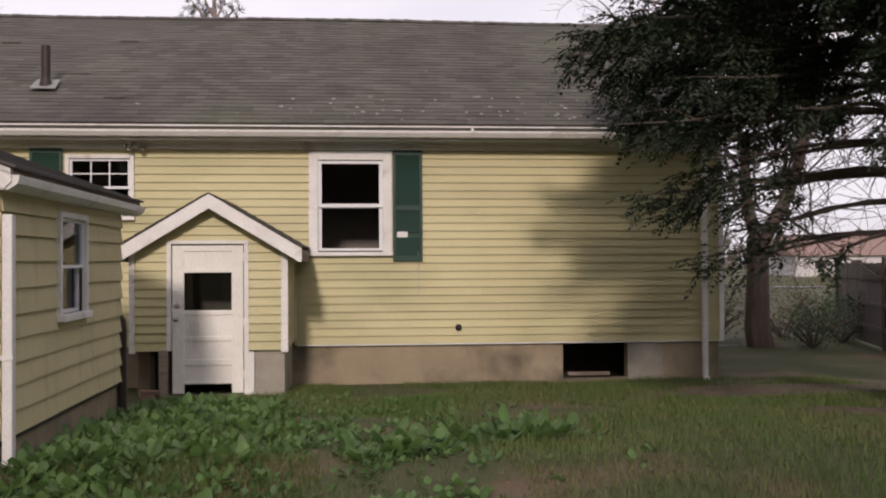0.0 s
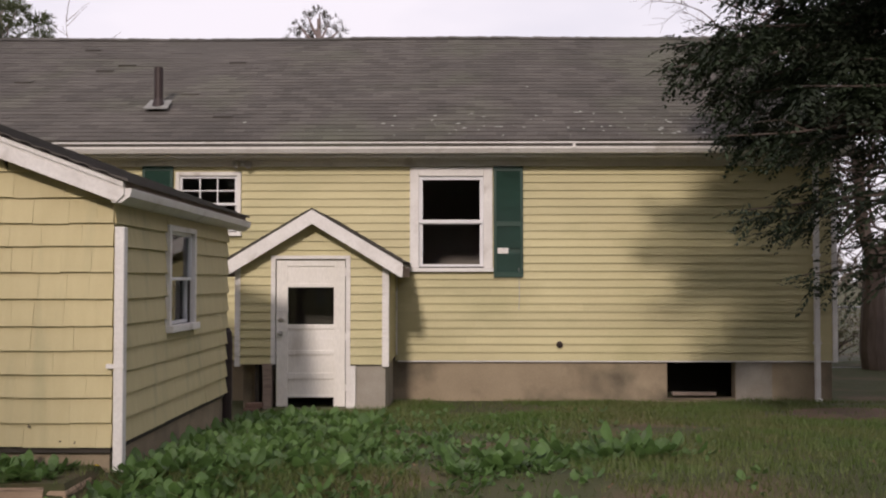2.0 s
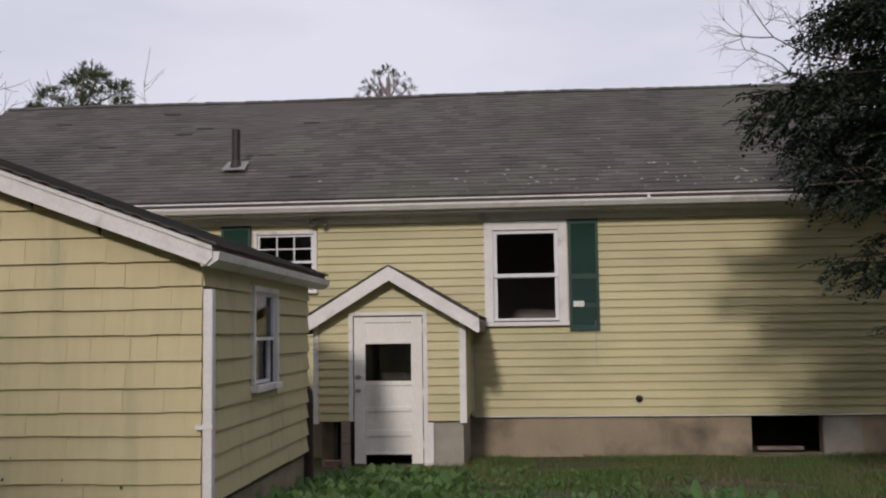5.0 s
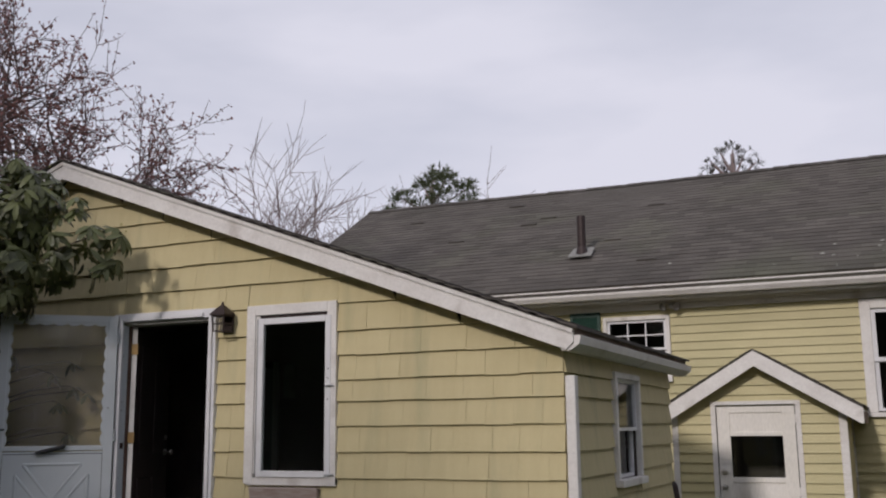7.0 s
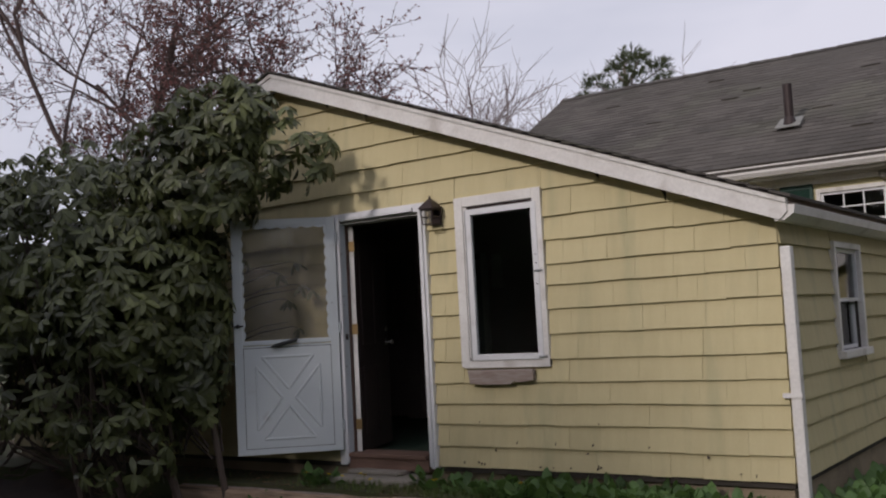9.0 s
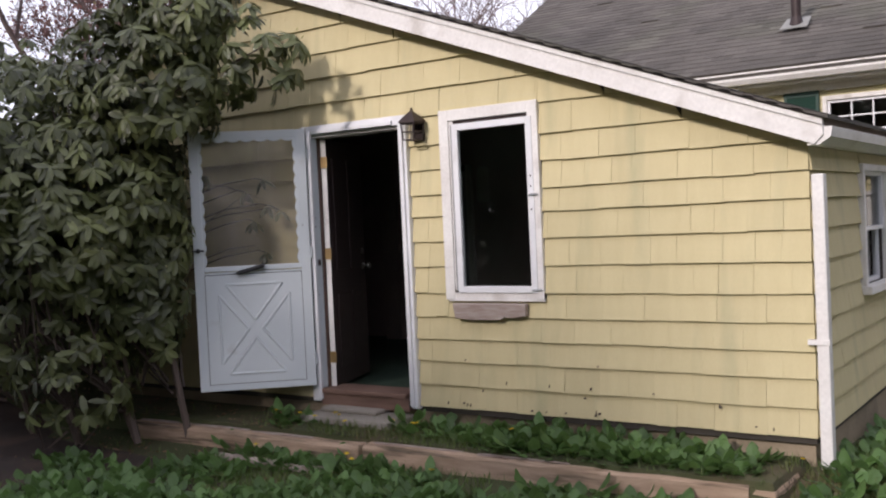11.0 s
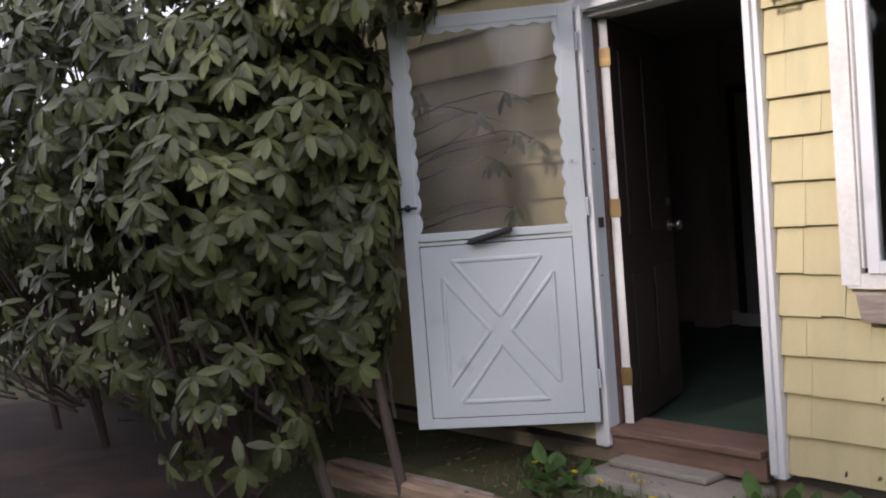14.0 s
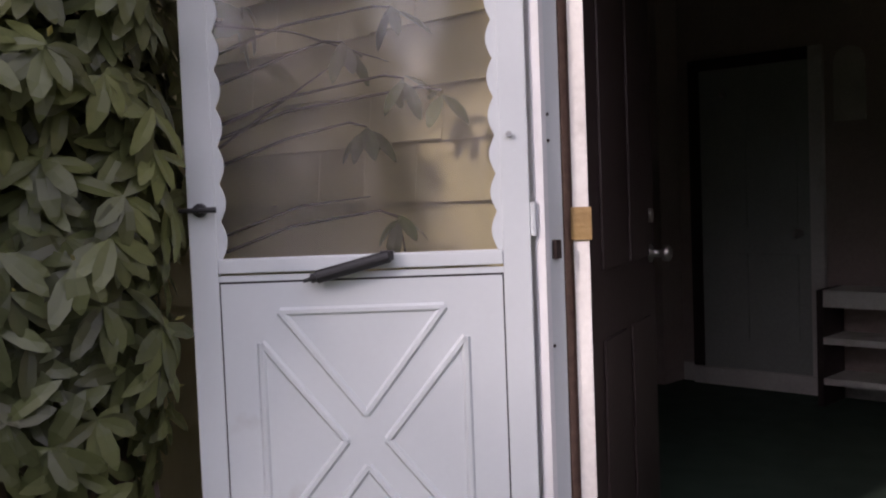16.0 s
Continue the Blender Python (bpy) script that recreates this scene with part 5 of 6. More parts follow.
def yard():
    # timber edging
    t = [((-5.4, -0.70), (-2.98, -0.64), 0.0), ((-2.93, -0.65), (-0.25, -0.56), 0.01), ((-0.16, -0.62), (-0.14, 0.25), -0.01)]
    for (ax, ay), (bx, by), z in t:
        ln = math.hypot(bx - ax, by - ay)
        nseg = max(2, int(ln / 0.25))
        rnd = random.Random(int(ln * 100))
        bm = bmesh.new()
        rings = []
        u = Vector((bx - ax, by - ay, 0)).normalized()
        w = Vector((-u.y, u.x, 0))
        for i in range(nseg + 1):
            c = Vector((ax, ay, z - 0.09)) + u * ln * i / nseg
            j = lambda: rnd.uniform(-0.008, 0.008)
            rings.append([bm.verts.new(c + w * (sx * 0.065 + j()) + Vector((0, 0, sz * 0.085 + j()))) for sx, sz in ((-1, -1), (-1, 0.75), (-0.75, 1), (0.75, 1), (1, 0.75), (1, -1))])
        for p, q in zip(rings, rings[1:]):
            for k in range(6):
                bm.faces.new((p[k], p[(k + 1) % 6], q[(k + 1) % 6], q[k]))
        bm.faces.new(rings[0]); bm.faces.new(rings[-1][::-1])
        tm = thing("landscape_timber", (ax, ay, z), "split weathered brown timber edging the raised bed", "timber", "timbers edging the raised bed")
        part("beam", bm, M_TIMBER, tm)
        k = 0.05
        while k < ln - 0.5:
            q = rnd.uniform(0.35, 0.75)
            bm = bmesh.new()
            o = w * rnd.uniform(-0.03, 0.02)
            p0, p1 = Vector((ax, ay, z - 0.004)) + u * k + o, Vector((ax, ay, z - 0.004)) + u * min(k + q, ln - 0.05) + o
            prism(bm, [p0, p1 + w * 0.004, p1 + w * 0.035, p0.lerp(p1, 0.5) + w * 0.045, p0 + w * 0.028], (0, 0, 0.009))
            part("splinter", bm, M_SILLROT, tm, "raised grey split along the timber")
            k += q + rnd.uniform(0.05, 0.3)
    one("short_timber", B(-4.2, -3.05, -0.98, -0.87, -0.24, -0.12), M_SILLROT, "short grey broken timber lying in front of the edging", "timber", (-3.6, -0.9, -0.2), bevel=0.02)
    # rusty post at the far corner of the shed
    bm = bmesh.new()
    turned(bm, (-0.03, 3.50, -0.25), (0, 0, 1), [(0, 0.065), (0.95, 0.067), (1.05, 0.055), (1.1, 0.02)], 12)
    one("old_post", bm, M_DARKMETAL, "short dark rusted post at the outbuilding's rear corner", "post", (-0.03, 3.50, -0.25))
    one("brick_pile", B(-0.35, -0.15, 5.85, 5.95, -0.37, -0.31, -0.33, -0.11, 5.87, 5.97, -0.309, -0.25), M_THRESH, "few loose bricks beside the porch", "bricks", (-0.2, 5.9, -0.37), bevel=0.006)


yard()


# ---- plants ----
class Leaves:
    """Gathers many small leaves as quads and triangles for one mesh."""
    def __init__(self):
        self.v, self.f, self.m = [], [], []

    def leaf(self, base, along, side, length, width, droop=0.2, m=0):
        """A bent leaf of two halves folded at its rib."""
        k = len(self.v)
        up = along.cross(side).normalized()
        p0, p1 = base, base + along * length * 0.5 - up * 0.0
        p2 = base + along * length - up * (-droop * length)
        w = side * width * 0.5
        lift = up * width * -0.12
        self.v += [tuple(p0), tuple(p1 + w + lift), tuple(p1), tuple(p1 - w + lift), tuple(p2)]
        self.f += [(k, k + 1, k + 2), (k, k + 2, k + 3), (k + 1, k + 4, k + 2), (k + 2, k + 4, k + 3)]
        self.m += [m] * 4

    def long_leaf(self, base, along, side, length, width, droop=0.3, m=0):
        """An oblong leaf with a blunt middle, bending down to its tip."""
        k = len(self.v)
        up = side.cross(along).normalized()
        pts = []
        for t, ww in ((0.0, 0.12), (0.3, 0.85), (0.65, 1.0), (0.9, 0.5)):
            c = base + along * length * t - up * droop * length * t * t
            pts += [c + side * width * ww * 0.5 + up * width * 0.08 * ww, c - side * width * ww * 0.5 + up * width * 0.08 * ww]
        pts.append(base + along * length - up * droop * length)
        mids = [base + along * length * t - up * droop * length * t * t for t in (0.3, 0.65)]
        self.v += [tuple(p) for p in pts] + [tuple(p) for p in mids]
        a, b = k + 9, k + 10
        self.f += [(k, k + 2, a, k + 1), (k + 1, a, k + 3), (k + 2, k + 4, b, a), (a, b, k + 5, k + 3), (k + 4, k + 6, b), (b, k + 7, k + 5), (k + 6, k + 8, k + 7, b)]
        self.m += [m] * 7

    def blade(self, base, tip, w, m=0):
        k = len(self.v)
        d = Vector((tip[1] - base[1], base[0] - tip[0], 0.001)).normalized() * w
        b = Vector(base)
        self.v += [tuple(b - d), tuple(b + d), tuple(tip)]
        self.f.append((k, k + 1, k + 2))
        self.m.append(m)

    def build(self, name, mats, place=(0, 0, 0)):
        if any(place):
            a = np.array(self.v) - np.array(place)
            self.v = [tuple(p) for p in a.tolist()]
        return from_arrays(name, self.v, self.f, mats, self.m)


def rand_dir(r, flat=1.0):
    a = r.uniform(0, 2 * math.pi)
    z = r.uniform(-1, 1) * flat
    k = math.sqrt(max(0.0, 1 - z * z))
    return Vector((math.cos(a) * k, math.sin(a) * k, z))


def sub(ob, parent, place):
    """Hangs an object made in world places under a thing at place."""
    ob.data.transform(Matrix.Translation(-Vector(place)))
    ob.parent = parent
    return ob


def whorl(L, c, axis, r, n, length, width, droop):
    axis = axis.normalized()
    u = axis.orthogonal().normalized()
    w = axis.cross(u)
    a0 = r.uniform(0, 6.28)
    for i in range(n):
        a = a0 + 2 * math.pi * i / n + r.uniform(-0.25, 0.25)
        out = u * math.cos(a) + w * math.sin(a)
        al = (out + axis * r.uniform(-0.1, 0.45) + Vector((0, 0, -droop * r.uniform(0.3, 1.2)))).normalized()
        side = al.cross(axis).normalized() if al.cross(axis).length > 0.05 else u
        L.long_leaf(c + axis * r.uniform(-0.02, 0.01), al, side, length * r.uniform(0.75, 1.15), width * r.uniform(0.85, 1.15), r.uniform(0.1, 0.45))


def rhododendron():
    r = random.Random(21)
    place = (-6.3, -1.15, -0.15)
    bush = thing("rhododendron_bush", place, "large evergreen rhododendron with drooping leathery leaves beside the storm door", "bush")
    L, B2 = Leaves(), Leaves()
    stems = bmesh.new()
    lobes = [((-6.4, -1.0, 2.05), (1.9, 1.25, 1.25)), ((-5.15, -1.2, 1.75), (0.8, 0.75, 0.95)), ((-4.75, -0.95, 2.75), (0.75, 0.55, 0.75)), ((-8.4, -1.2, 2.1), (1.8, 1.3, 1.3)), ((-5.2, -1.5, 1.55), (0.75, 0.6, 0.6)), ((-4.15, -0.6, 2.88), (0.78, 0.28, 0.42)), ((-10.2, -1.2, 1.7), (1.5, 1.2, 1.5)), ((-4.85, -1.0, 1.55), (0.42, 0.38, 1.35)), ((-6.6, -0.6, 0.95), (1.5, 0.5, 0.8)), ((-5.3, -1.35, 0.45), (0.55, 0.45, 0.5)), ((-4.3, -0.9, 3.22), (0.42, 0.36, 0.36)), ((-7.0, -1.2, 0.95), (2.4, 0.9, 0.75))]
    roots = [Vector((-4.72, -0.72, 0.0)), Vector((-5.0, -1.0, 0.0)), Vector((-5.6, -1.1, -0.1)), Vector((-6.4, -1.0, -0.1)), Vector((-7.6, -1.2, -0.1)), Vector((-8.6, -1.2, -0.1))]
    tips = []
    for li, (c, rad) in enumerate(lobes):
        n = int(430 * rad[0] * rad[2] * (1.3 if li in (1, 2, 4, 7, 10) else 0.95 if li < 4 else 0.4))
        for i in range(n):
            d = rand_dir(r)
            if d.z < -0.75: continue
            k = r.uniform(0.62, 1.03) ** 0.8 * (1 + 0.13 * noise.noise(d * 3.1 + Vector(c)))
            p = Vector(c) + Vector((d.x * rad[0], d.y * rad[1], d.z * rad[2])) * k
            if p.y > -0.12 or p.z < 0.12: continue
            if p.x > -4.32 and p.z < 2.35 and not (p.y > -0.2): continue
            s = math.hypot(p.x + 4.3, p.y + 0.6)
            if p.x > -4.75 and p.y > -0.75 and p.z < 2.3: continue
            near = p.x > -6.0 and p.y < -0.4
            axis = (d + Vector((0, -0.15, 0.7))).normalized()
            whorl(L, p, axis, r, r.choice((6, 7, 8, 9)) if near else 7, 0.135, 0.048, 0.85)
            if r.random() < 0.22:
                k3 = p + axis * 0.03
                B2.leaf(k3, axis, axis.orthogonal().normalized(), 0.035, 0.014, 0)
                B2.leaf(k3, axis, axis.cross(axis.orthogonal()).normalized(), 0.035, 0.014, 0)
            if i % 22 == 0:
                tips.append((p, axis, li))
    for p, axis, li in tips:
        if li in (5, 10) or p.x > -4.7: continue
        root = min(roots, key=lambda q: (q - p).length + r.uniform(0, 0.5))
        mid = root.lerp(p, 0.55) + Vector((r.uniform(-0.25, -0.05), r.uniform(-0.15, 0.15), -0.25))
        tube(stems, [root.lerp(mid, 0.35) + Vector((0, 0, 0.1)), mid, p.lerp(mid, 0.3), p - axis * 0.02], 0.013, 0.004, 4)
    for q in roots:
        for k in range(1 if q is roots[0] else 2):
            top = q + Vector((r.uniform(-0.8, -0.25), r.uniform(-0.35, 0.05), r.uniform(1.4, 2.3)))
            tube(stems, [q + Vector((0, 0, -0.1)), q.lerp(top, 0.3) + Vector((r.uniform(-0.1, 0.1), 0, 0)), q.lerp(top, 0.7) + Vector((r.uniform(-0.1, 0.1), r.uniform(-0.1, 0.1), 0)), top], 0.032, 0.014, 6)
    for q in ((-3.75, -0.55, 2.95), (-4.05, -0.6, 2.85)):
        tube(stems, [(-5.0, -0.95, 2.1), (-4.6, -0.8, 2.65), q], 0.014, 0.005, 5)
    # sprigs between the storm door's glass and the wall
    for x, y, z, n in ((-4.22, -0.26, 1.36, 4), (-4.36, -0.24, 1.62, 6), (-4.20, -0.24, 1.74, 5), (-4.10, -0.2, 1.70, 3), (-4.40, -0.28, 1.86, 7), (-4.28, -0.2, 1.95, 4)):
        whorl(L, Vector((x, y, z)), Vector((0.25, -0.4, 0.7)), r, n, 0.115, 0.042, 1.3)
        tube(stems, [(-4.85, -0.5, z - 0.12), (-4.6, -0.34, z - 0.02), (x - 0.1, y + 0.02, z + 0.02), (x, y, z)], 0.006, 0.003, 4)
    tube(stems, [(-4.26, -0.18, 1.05), (-4.24, -0.22, 1.25), (-4.22, -0.26, 1.36)], 0.004, 0.002, 4)
    for z0, z1, x in ((1.30, 1.42, -4.4), (1.55, 1.85, -4.45), (1.95, 1.8, -4.3)):
        tube(stems, [(-4.8, -0.5, z0), (-4.6, -0.3, (z0 + z1) / 2 + 0.04), (x, -0.2, z1)], 0.005, 0.002, 4)
    o = tagged(L.build("foliage", [M_RHODO], place), "leathery drooping evergreen leaves", kind="stuff"); o.parent = bush
    o = tagged(B2.build("bud_growth", [M_RHODO_BUD], place), "pale yellow-green buds", kind="stuff"); o.parent = bush
    tagged(part("limbwork", stems, M_BARK, bush, "thin brown crooked limbs"), kind="stuff")


rhododendron()


def branch_tree(name, root, label, height, spread, seed, mats, depth=4, lean=(0, 0), r0=0.12, twig=0.006, buds=0, bias=(0, 0, 0.35), kids=(3, 5), first=0.35, group=""):
    """A bare deciduous tree: limbs that fork again and again, with a few buds."""
    r = random.Random(seed)
    t = thing(name, root, label, "tree", group)
    wood = [[], []]
    L = Leaves()
    bm, trunk = bmesh.new(), bmesh.new()
    def grow(p, d, length, rad, lev):
        pts = [p]
        q, dd = p, d.normalized()
        n = 4 if lev < 2 else 3
        for i in range(n):
            dd = (dd + rand_dir(r) * 0.16 + Vector(bias) * 0.12).normalized()
            q = q + dd * length / n
            pts.append(q)
        if lev == 0:
            tube(trunk, pts, rad, rad * 0.5, 8)
        elif lev < 3:
            tube(bm, pts, rad, max(rad * 0.5, twig), 6 if lev < 2 else 4)
        else:
            tube(bm, pts, max(rad, twig), twig * 0.5, 3)
        if lev >= depth:
            if buds:
                for i in range(buds):
                    c = pts[r.randrange(1, len(pts))]
                    L.leaf(c + rand_dir(r) * 0.03, rand_dir(r), rand_dir(r), r.uniform(0.05, 0.10), 0.05, 0.1)
            return
        for i in range(r.randint(*kids)):
            k = r.uniform(first if lev == 0 else 0.25, 1.0)
            seg = min(int(k * n), n - 1)
            s = pts[seg].lerp(pts[seg + 1], k * n - seg)
            side = rand_dir(r)
            nd = (dd * 0.75 + (side - dd * side.dot(dd)) * spread).normalized()
            grow(s, nd, length * r.uniform(0.5, 0.75), rad * 0.5, lev + 1)
    grow(Vector(root) + Vector((0, 0, -0.1)), Vector((lean[0], lean[1], 1)), height, r0, 0)
    part("trunk", trunk, mats[0], t)
    tagged(part("branchwork", bm, mats[0], t, "bare grey-brown forking branches"), kind="stuff")
    if buds:
        o = tagged(L.build("bud_growth", [mats[1]], root), "small reddish buds and first leaves", kind="stuff")
        o.parent = t
    return t


branch_tree("budding_tree", (-12.8, 6.2, -0.4), "budding tree with reddish buds and fine twigs behind the bush", 6.0, 1.0, 3, (M_TWIG, M_BUD), 5, (0.0, 0), 0.14, 0.008, 8, kids=(4, 5), first=0.3)
branch_tree("budding_tree", (-13.8, 4.5, -0.4), "taller budding tree with reddish buds over dark bushes", 6.0, 1.0, 8, (M_TWIG, M_BUD), 5, (-0.1, 0), 0.14, 0.008, 8, kids=(4, 5), first=0.3)
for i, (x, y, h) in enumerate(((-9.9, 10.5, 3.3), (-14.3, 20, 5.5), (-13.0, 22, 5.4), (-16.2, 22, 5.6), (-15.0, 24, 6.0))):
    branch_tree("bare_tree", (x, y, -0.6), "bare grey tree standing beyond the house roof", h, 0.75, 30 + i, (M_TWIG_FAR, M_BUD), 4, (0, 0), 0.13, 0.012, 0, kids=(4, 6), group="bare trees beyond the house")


def forked_tree():
    root = Vector((11.0, 13.4, -0.6))
    t = thing("forked_tree", root, "deciduous tree with a forked brown trunk beside the chain-link fence", "tree")
    bm = bmesh.new()
    f = root + Vector((-0.05, 0, 2.35))
    tube(bm, [root, root + Vector((-0.1, 0, 0.5)), root + Vector((-0.08, 0, 1.5)), f], 0.30, 0.20, 10)
    tube(bm, [f - Vector((0, 0, 0.1)), f + Vector((-0.25, 0, 0.8)), f + Vector((-0.3, 0, 2.0)), f + Vector((-0.9, 0.2, 4)), f + Vector((-2.0, 0.2, 5.6))], 0.15, 0.05, 8)
    tube(bm, [f - Vector((0, 0, 0.1)), f + Vector((0.55, 0, 0.8)), f + Vector((0.9, 0, 1.7)), f + Vector((1.2, 0, 3.0)), f + Vector((1.6, 0.2, 5)), f + Vector((1.9, 0.2, 6.2))], 0.17, 0.05, 8)
    part("trunk", bm, M_BARK, t, "rough brown forked trunk")
    r = random.Random(6)
    bm = bmesh.new()
    def twigs(p, d, ln, rad, lev):
        pts = [p]
        for i in range(4):
            d = (d + rand_dir(r) * 0.25).normalized()
            pts.append(pts[-1] + d * ln / 4)
        tube(bm, pts, rad, rad * 0.4, 4)
        if lev < 3:
            for i in range(4):
                twigs(pts[r.randrange(1, 5)], (d + rand_dir(r) * 0.9).normalized(), ln * 0.6, rad * 0.5, lev + 1)
    for i in range(44):
        h = r.uniform(0.2, 5.8)
        s = f + (Vector((-0.28 * min(h, 3), 0, h)) + Vector((-0.35 * max(0, h - 3), 0, 0)) if i % 2 else Vector((0.3 + 0.27 * h, 0, h)))
        twigs(s, (rand_dir(r) + Vector((0, 0, 0.2))).normalized(), 2.0, 0.035, 0)
    tagged(part("branchwork", bm, M_TWIG, t, "thin bare branches"), kind="stuff")


forked_tree()


SPAN = ((1.6, 2.7), (2.4, 3.6), (4.6, 4.15), (5.6, 3.5), (9.7, 0.4))   # height and length of the spruce's boughs


def spruce():
    r = random.Random(14)
    root = Vector((8.5, 3.3, -0.3))
    t = thing("spruce_tree", root, "large dark green spruce with drooping boughs near the house corner", "tree")
    bm = bmesh.new()
    tube(bm, [root, root + Vector((0, 0, 3)), root + Vector((0.05, 0, 6)), root + Vector((0, 0, 10))], 0.26, 0.06, 10)
    part("trunk", bm, M_BARK, t)
    limbs = bmesh.new()
    L = Leaves()
    def spray(p, d, ln):
        """A flat twig set with needle tufts."""
        n = max(3, int(ln / 0.045))
        side = d.cross(Vector((0, 0, 1))).normalized()
        for i in range(n):
            k = i / n
            c = p + d * ln * k + Vector((0, 0, -0.25 * ln * k * k))
            w = 0.105 * (1 - 0.45 * k)
            for s in (-1, 1):
                al = (d * 0.8 + side * s * r.uniform(0.5, 1.1) + Vector((0, 0, r.uniform(-0.35, 0.3)))).normalized()
                L.leaf(c, al, al.cross(Vector((r.uniform(-0.4, 0.4), r.uniform(-0.4, 0.4), 1))).normalized(), w * r.uniform(0.8, 1.4), 0.038, 0.1)
    def reach_at(z):
        for (z0, a0), (z1, a1) in zip(SPAN, SPAN[1:]):
            if z0 <= z <= z1:
                return a0 + (a1 - a0) * (z - z0) / (z1 - z0)
        return 0.4
    z = 1.65
    while z < 9.6:
        n = 13 if z < 6.5 else 7
        for i in range(n):
            a = 2 * math.pi * i / n + r.uniform(-0.3, 0.3)
            facing = math.cos(a - math.radians(200))
            if z < 2.2 and facing < 0.8 or z < 3.1 and facing < 0.45: continue
            d = Vector((math.cos(a), math.sin(a), 0))
            ln = reach_at(z) * r.uniform(0.68, 1.0)
            s = root + Vector((0, 0, z + 0.3))
            pts = [s]
            m = 6
            for k in range(1, m + 1):
                tt = k / m
                pts.append(s + d * ln * tt + Vector((r.uniform(-0.06, 0.06), r.uniform(-0.06, 0.06), 0.3 * tt - 0.9 * tt * tt + 0.35 * tt ** 4)))
            tube(limbs, pts, 0.04, 0.006, 5)
            # boughs that never come into view stay short of detail
            dense = 1.0 if facing > -0.2 else 0.12
            inner = 0.72 if z < 2.3 else 0.6 if z < 3.1 else 0.28
            cnt = int(ln * (20 if z < 3.1 else 42) * dense * (1 - inner) / 0.7)
            for q in range(cnt):
                k = inner + (1 - inner) * r.random() ** 0.8
                seg = min(int(k * m), m - 1)
                p = pts[seg].lerp(pts[seg + 1], k * m - seg)
                sd = d.cross(Vector((0, 0, 1))) * r.choice((-1, 1))
                dd = (d * r.uniform(0.4, 1.0) + sd * r.uniform(0.0, 1.0) + Vector((0, 0, r.uniform(-1.1, 0.35)))).normalized()
                spray(p + Vector((0, 0, r.uniform(-0.22, 0.08))), dd, r.uniform(0.2, 0.5) * (1.2 - 0.5 * k))
            # bare dead twigs near the trunk
            for q in range(int(ln * 5 * dense)):
                k = r.uniform(0.1, inner + 0.2)
                seg = min(int(k * m), m - 1)
                p = pts[seg].lerp(pts[seg + 1], k * m - seg)
                e = (d * r.uniform(0.2, 1.0) + rand_dir(r) * 0.8).normalized()
                tube(limbs, [p, p + e * r.uniform(0.2, 0.45), p + e * 0.6 + Vector((0, 0, -0.15))], 0.006, 0.002, 3)
            spray(pts[-1], (pts[-1] - pts[-2]).normalized(), 0.3)
        z += 0.33
    tagged(part("limbwork", limbs, M_BARK, t, "thin brown limbs"), kind="stuff")
    o = tagged(L.build("needles", [M_SPRUCE], root), "dense dark green needle sprays", kind="stuff")
    o.parent = t


spruce()


def tufted_tree(name, root, label, height, clumps, mats, seed, tuft=0.5, needle=0.22):
    r = random.Random(seed)
    root = Vector(root)
    t = thing(name, root, label, "tree")
    bm = bmesh.new()
    tube(bm, [root, root + Vector((0.1, 0, height * 0.5)), root + Vector((0, 0, height))], 0.2, 0.05, 7)
    L = Leaves()
    for cx, cz, rad in clumps:
        c = root + Vector((cx * (1.3 if needle > 0.2 else 1.0), r.uniform(-0.5, 0.5), cz))
        tube(bm, [root + Vector((0, 0, cz - 0.5 - 0.3 * abs(cx))), root + Vector((cx * 0.5, 0, cz - 0.35)), c], 0.05, 0.02, 4)
        for i in range(int((62 if needle > 0.2 else 20) * rad / 0.3)):
            p = c + rand_dir(r, 0.8) * rad * r.uniform(0.3, 1.0)
            o = (p - c + Vector((0, 0, 0.12))).normalized()
            for k in range(7):
                al = (o + rand_dir(r) * 0.8).normalized()
                L.leaf(p, al, al.orthogonal().normalized(), needle * r.uniform(0.6, 1.1), 0.022, 0.05)
    part("trunk", bm, mats[0], t)
    o = tagged(L.build("needles", [mats[1]], root), "bristly needle tufts", kind="stuff")
    o.parent = t


tufted_tree("pine_tree", (-10.2, 20, -0.35), "green pine top rising beyond the house roof", 9.0,
            [(0.0, 9.4, 0.35), (-0.35, 9.1, 0.35), (0.45, 9.05, 0.35), (0.85, 8.75, 0.36), (0.3, 8.55, 0.4), (-0.55, 8.55, 0.38), (1.0, 8.2, 0.36), (0.0, 8.1, 0.42), (-0.9, 8.15, 0.3), (0.6, 7.9, 0.4), (-1.35, 7.95, 0.26), (-0.4, 7.6, 0.4), (0.9, 7.5, 0.36)], (M_TWIG_FAR, M_PINE), 2)
tufted_tree("hemlock_tree", (-1.1, 18, -0.6), "thin dark hemlock top beyond the house ridge", 8.6,
            [(0.0, 8.75, 0.2), (-0.3, 8.7, 0.18), (0.25, 8.55, 0.2), (-0.55, 8.5, 0.2), (0.5, 8.4, 0.2), (0.0, 8.3, 0.26), (-0.35, 8.2, 0.26), (0.35, 8.1, 0.26), (-0.6, 8.0, 0.26), (0.7, 7.98, 0.24), (1.0, 7.85, 0.14), (0, 7.7, 0.3), (0.5, 7.5, 0.3), (-0.5, 7.5, 0.3)], (M_TWIG_FAR, M_HEMLOCK), 5, needle=0.17)


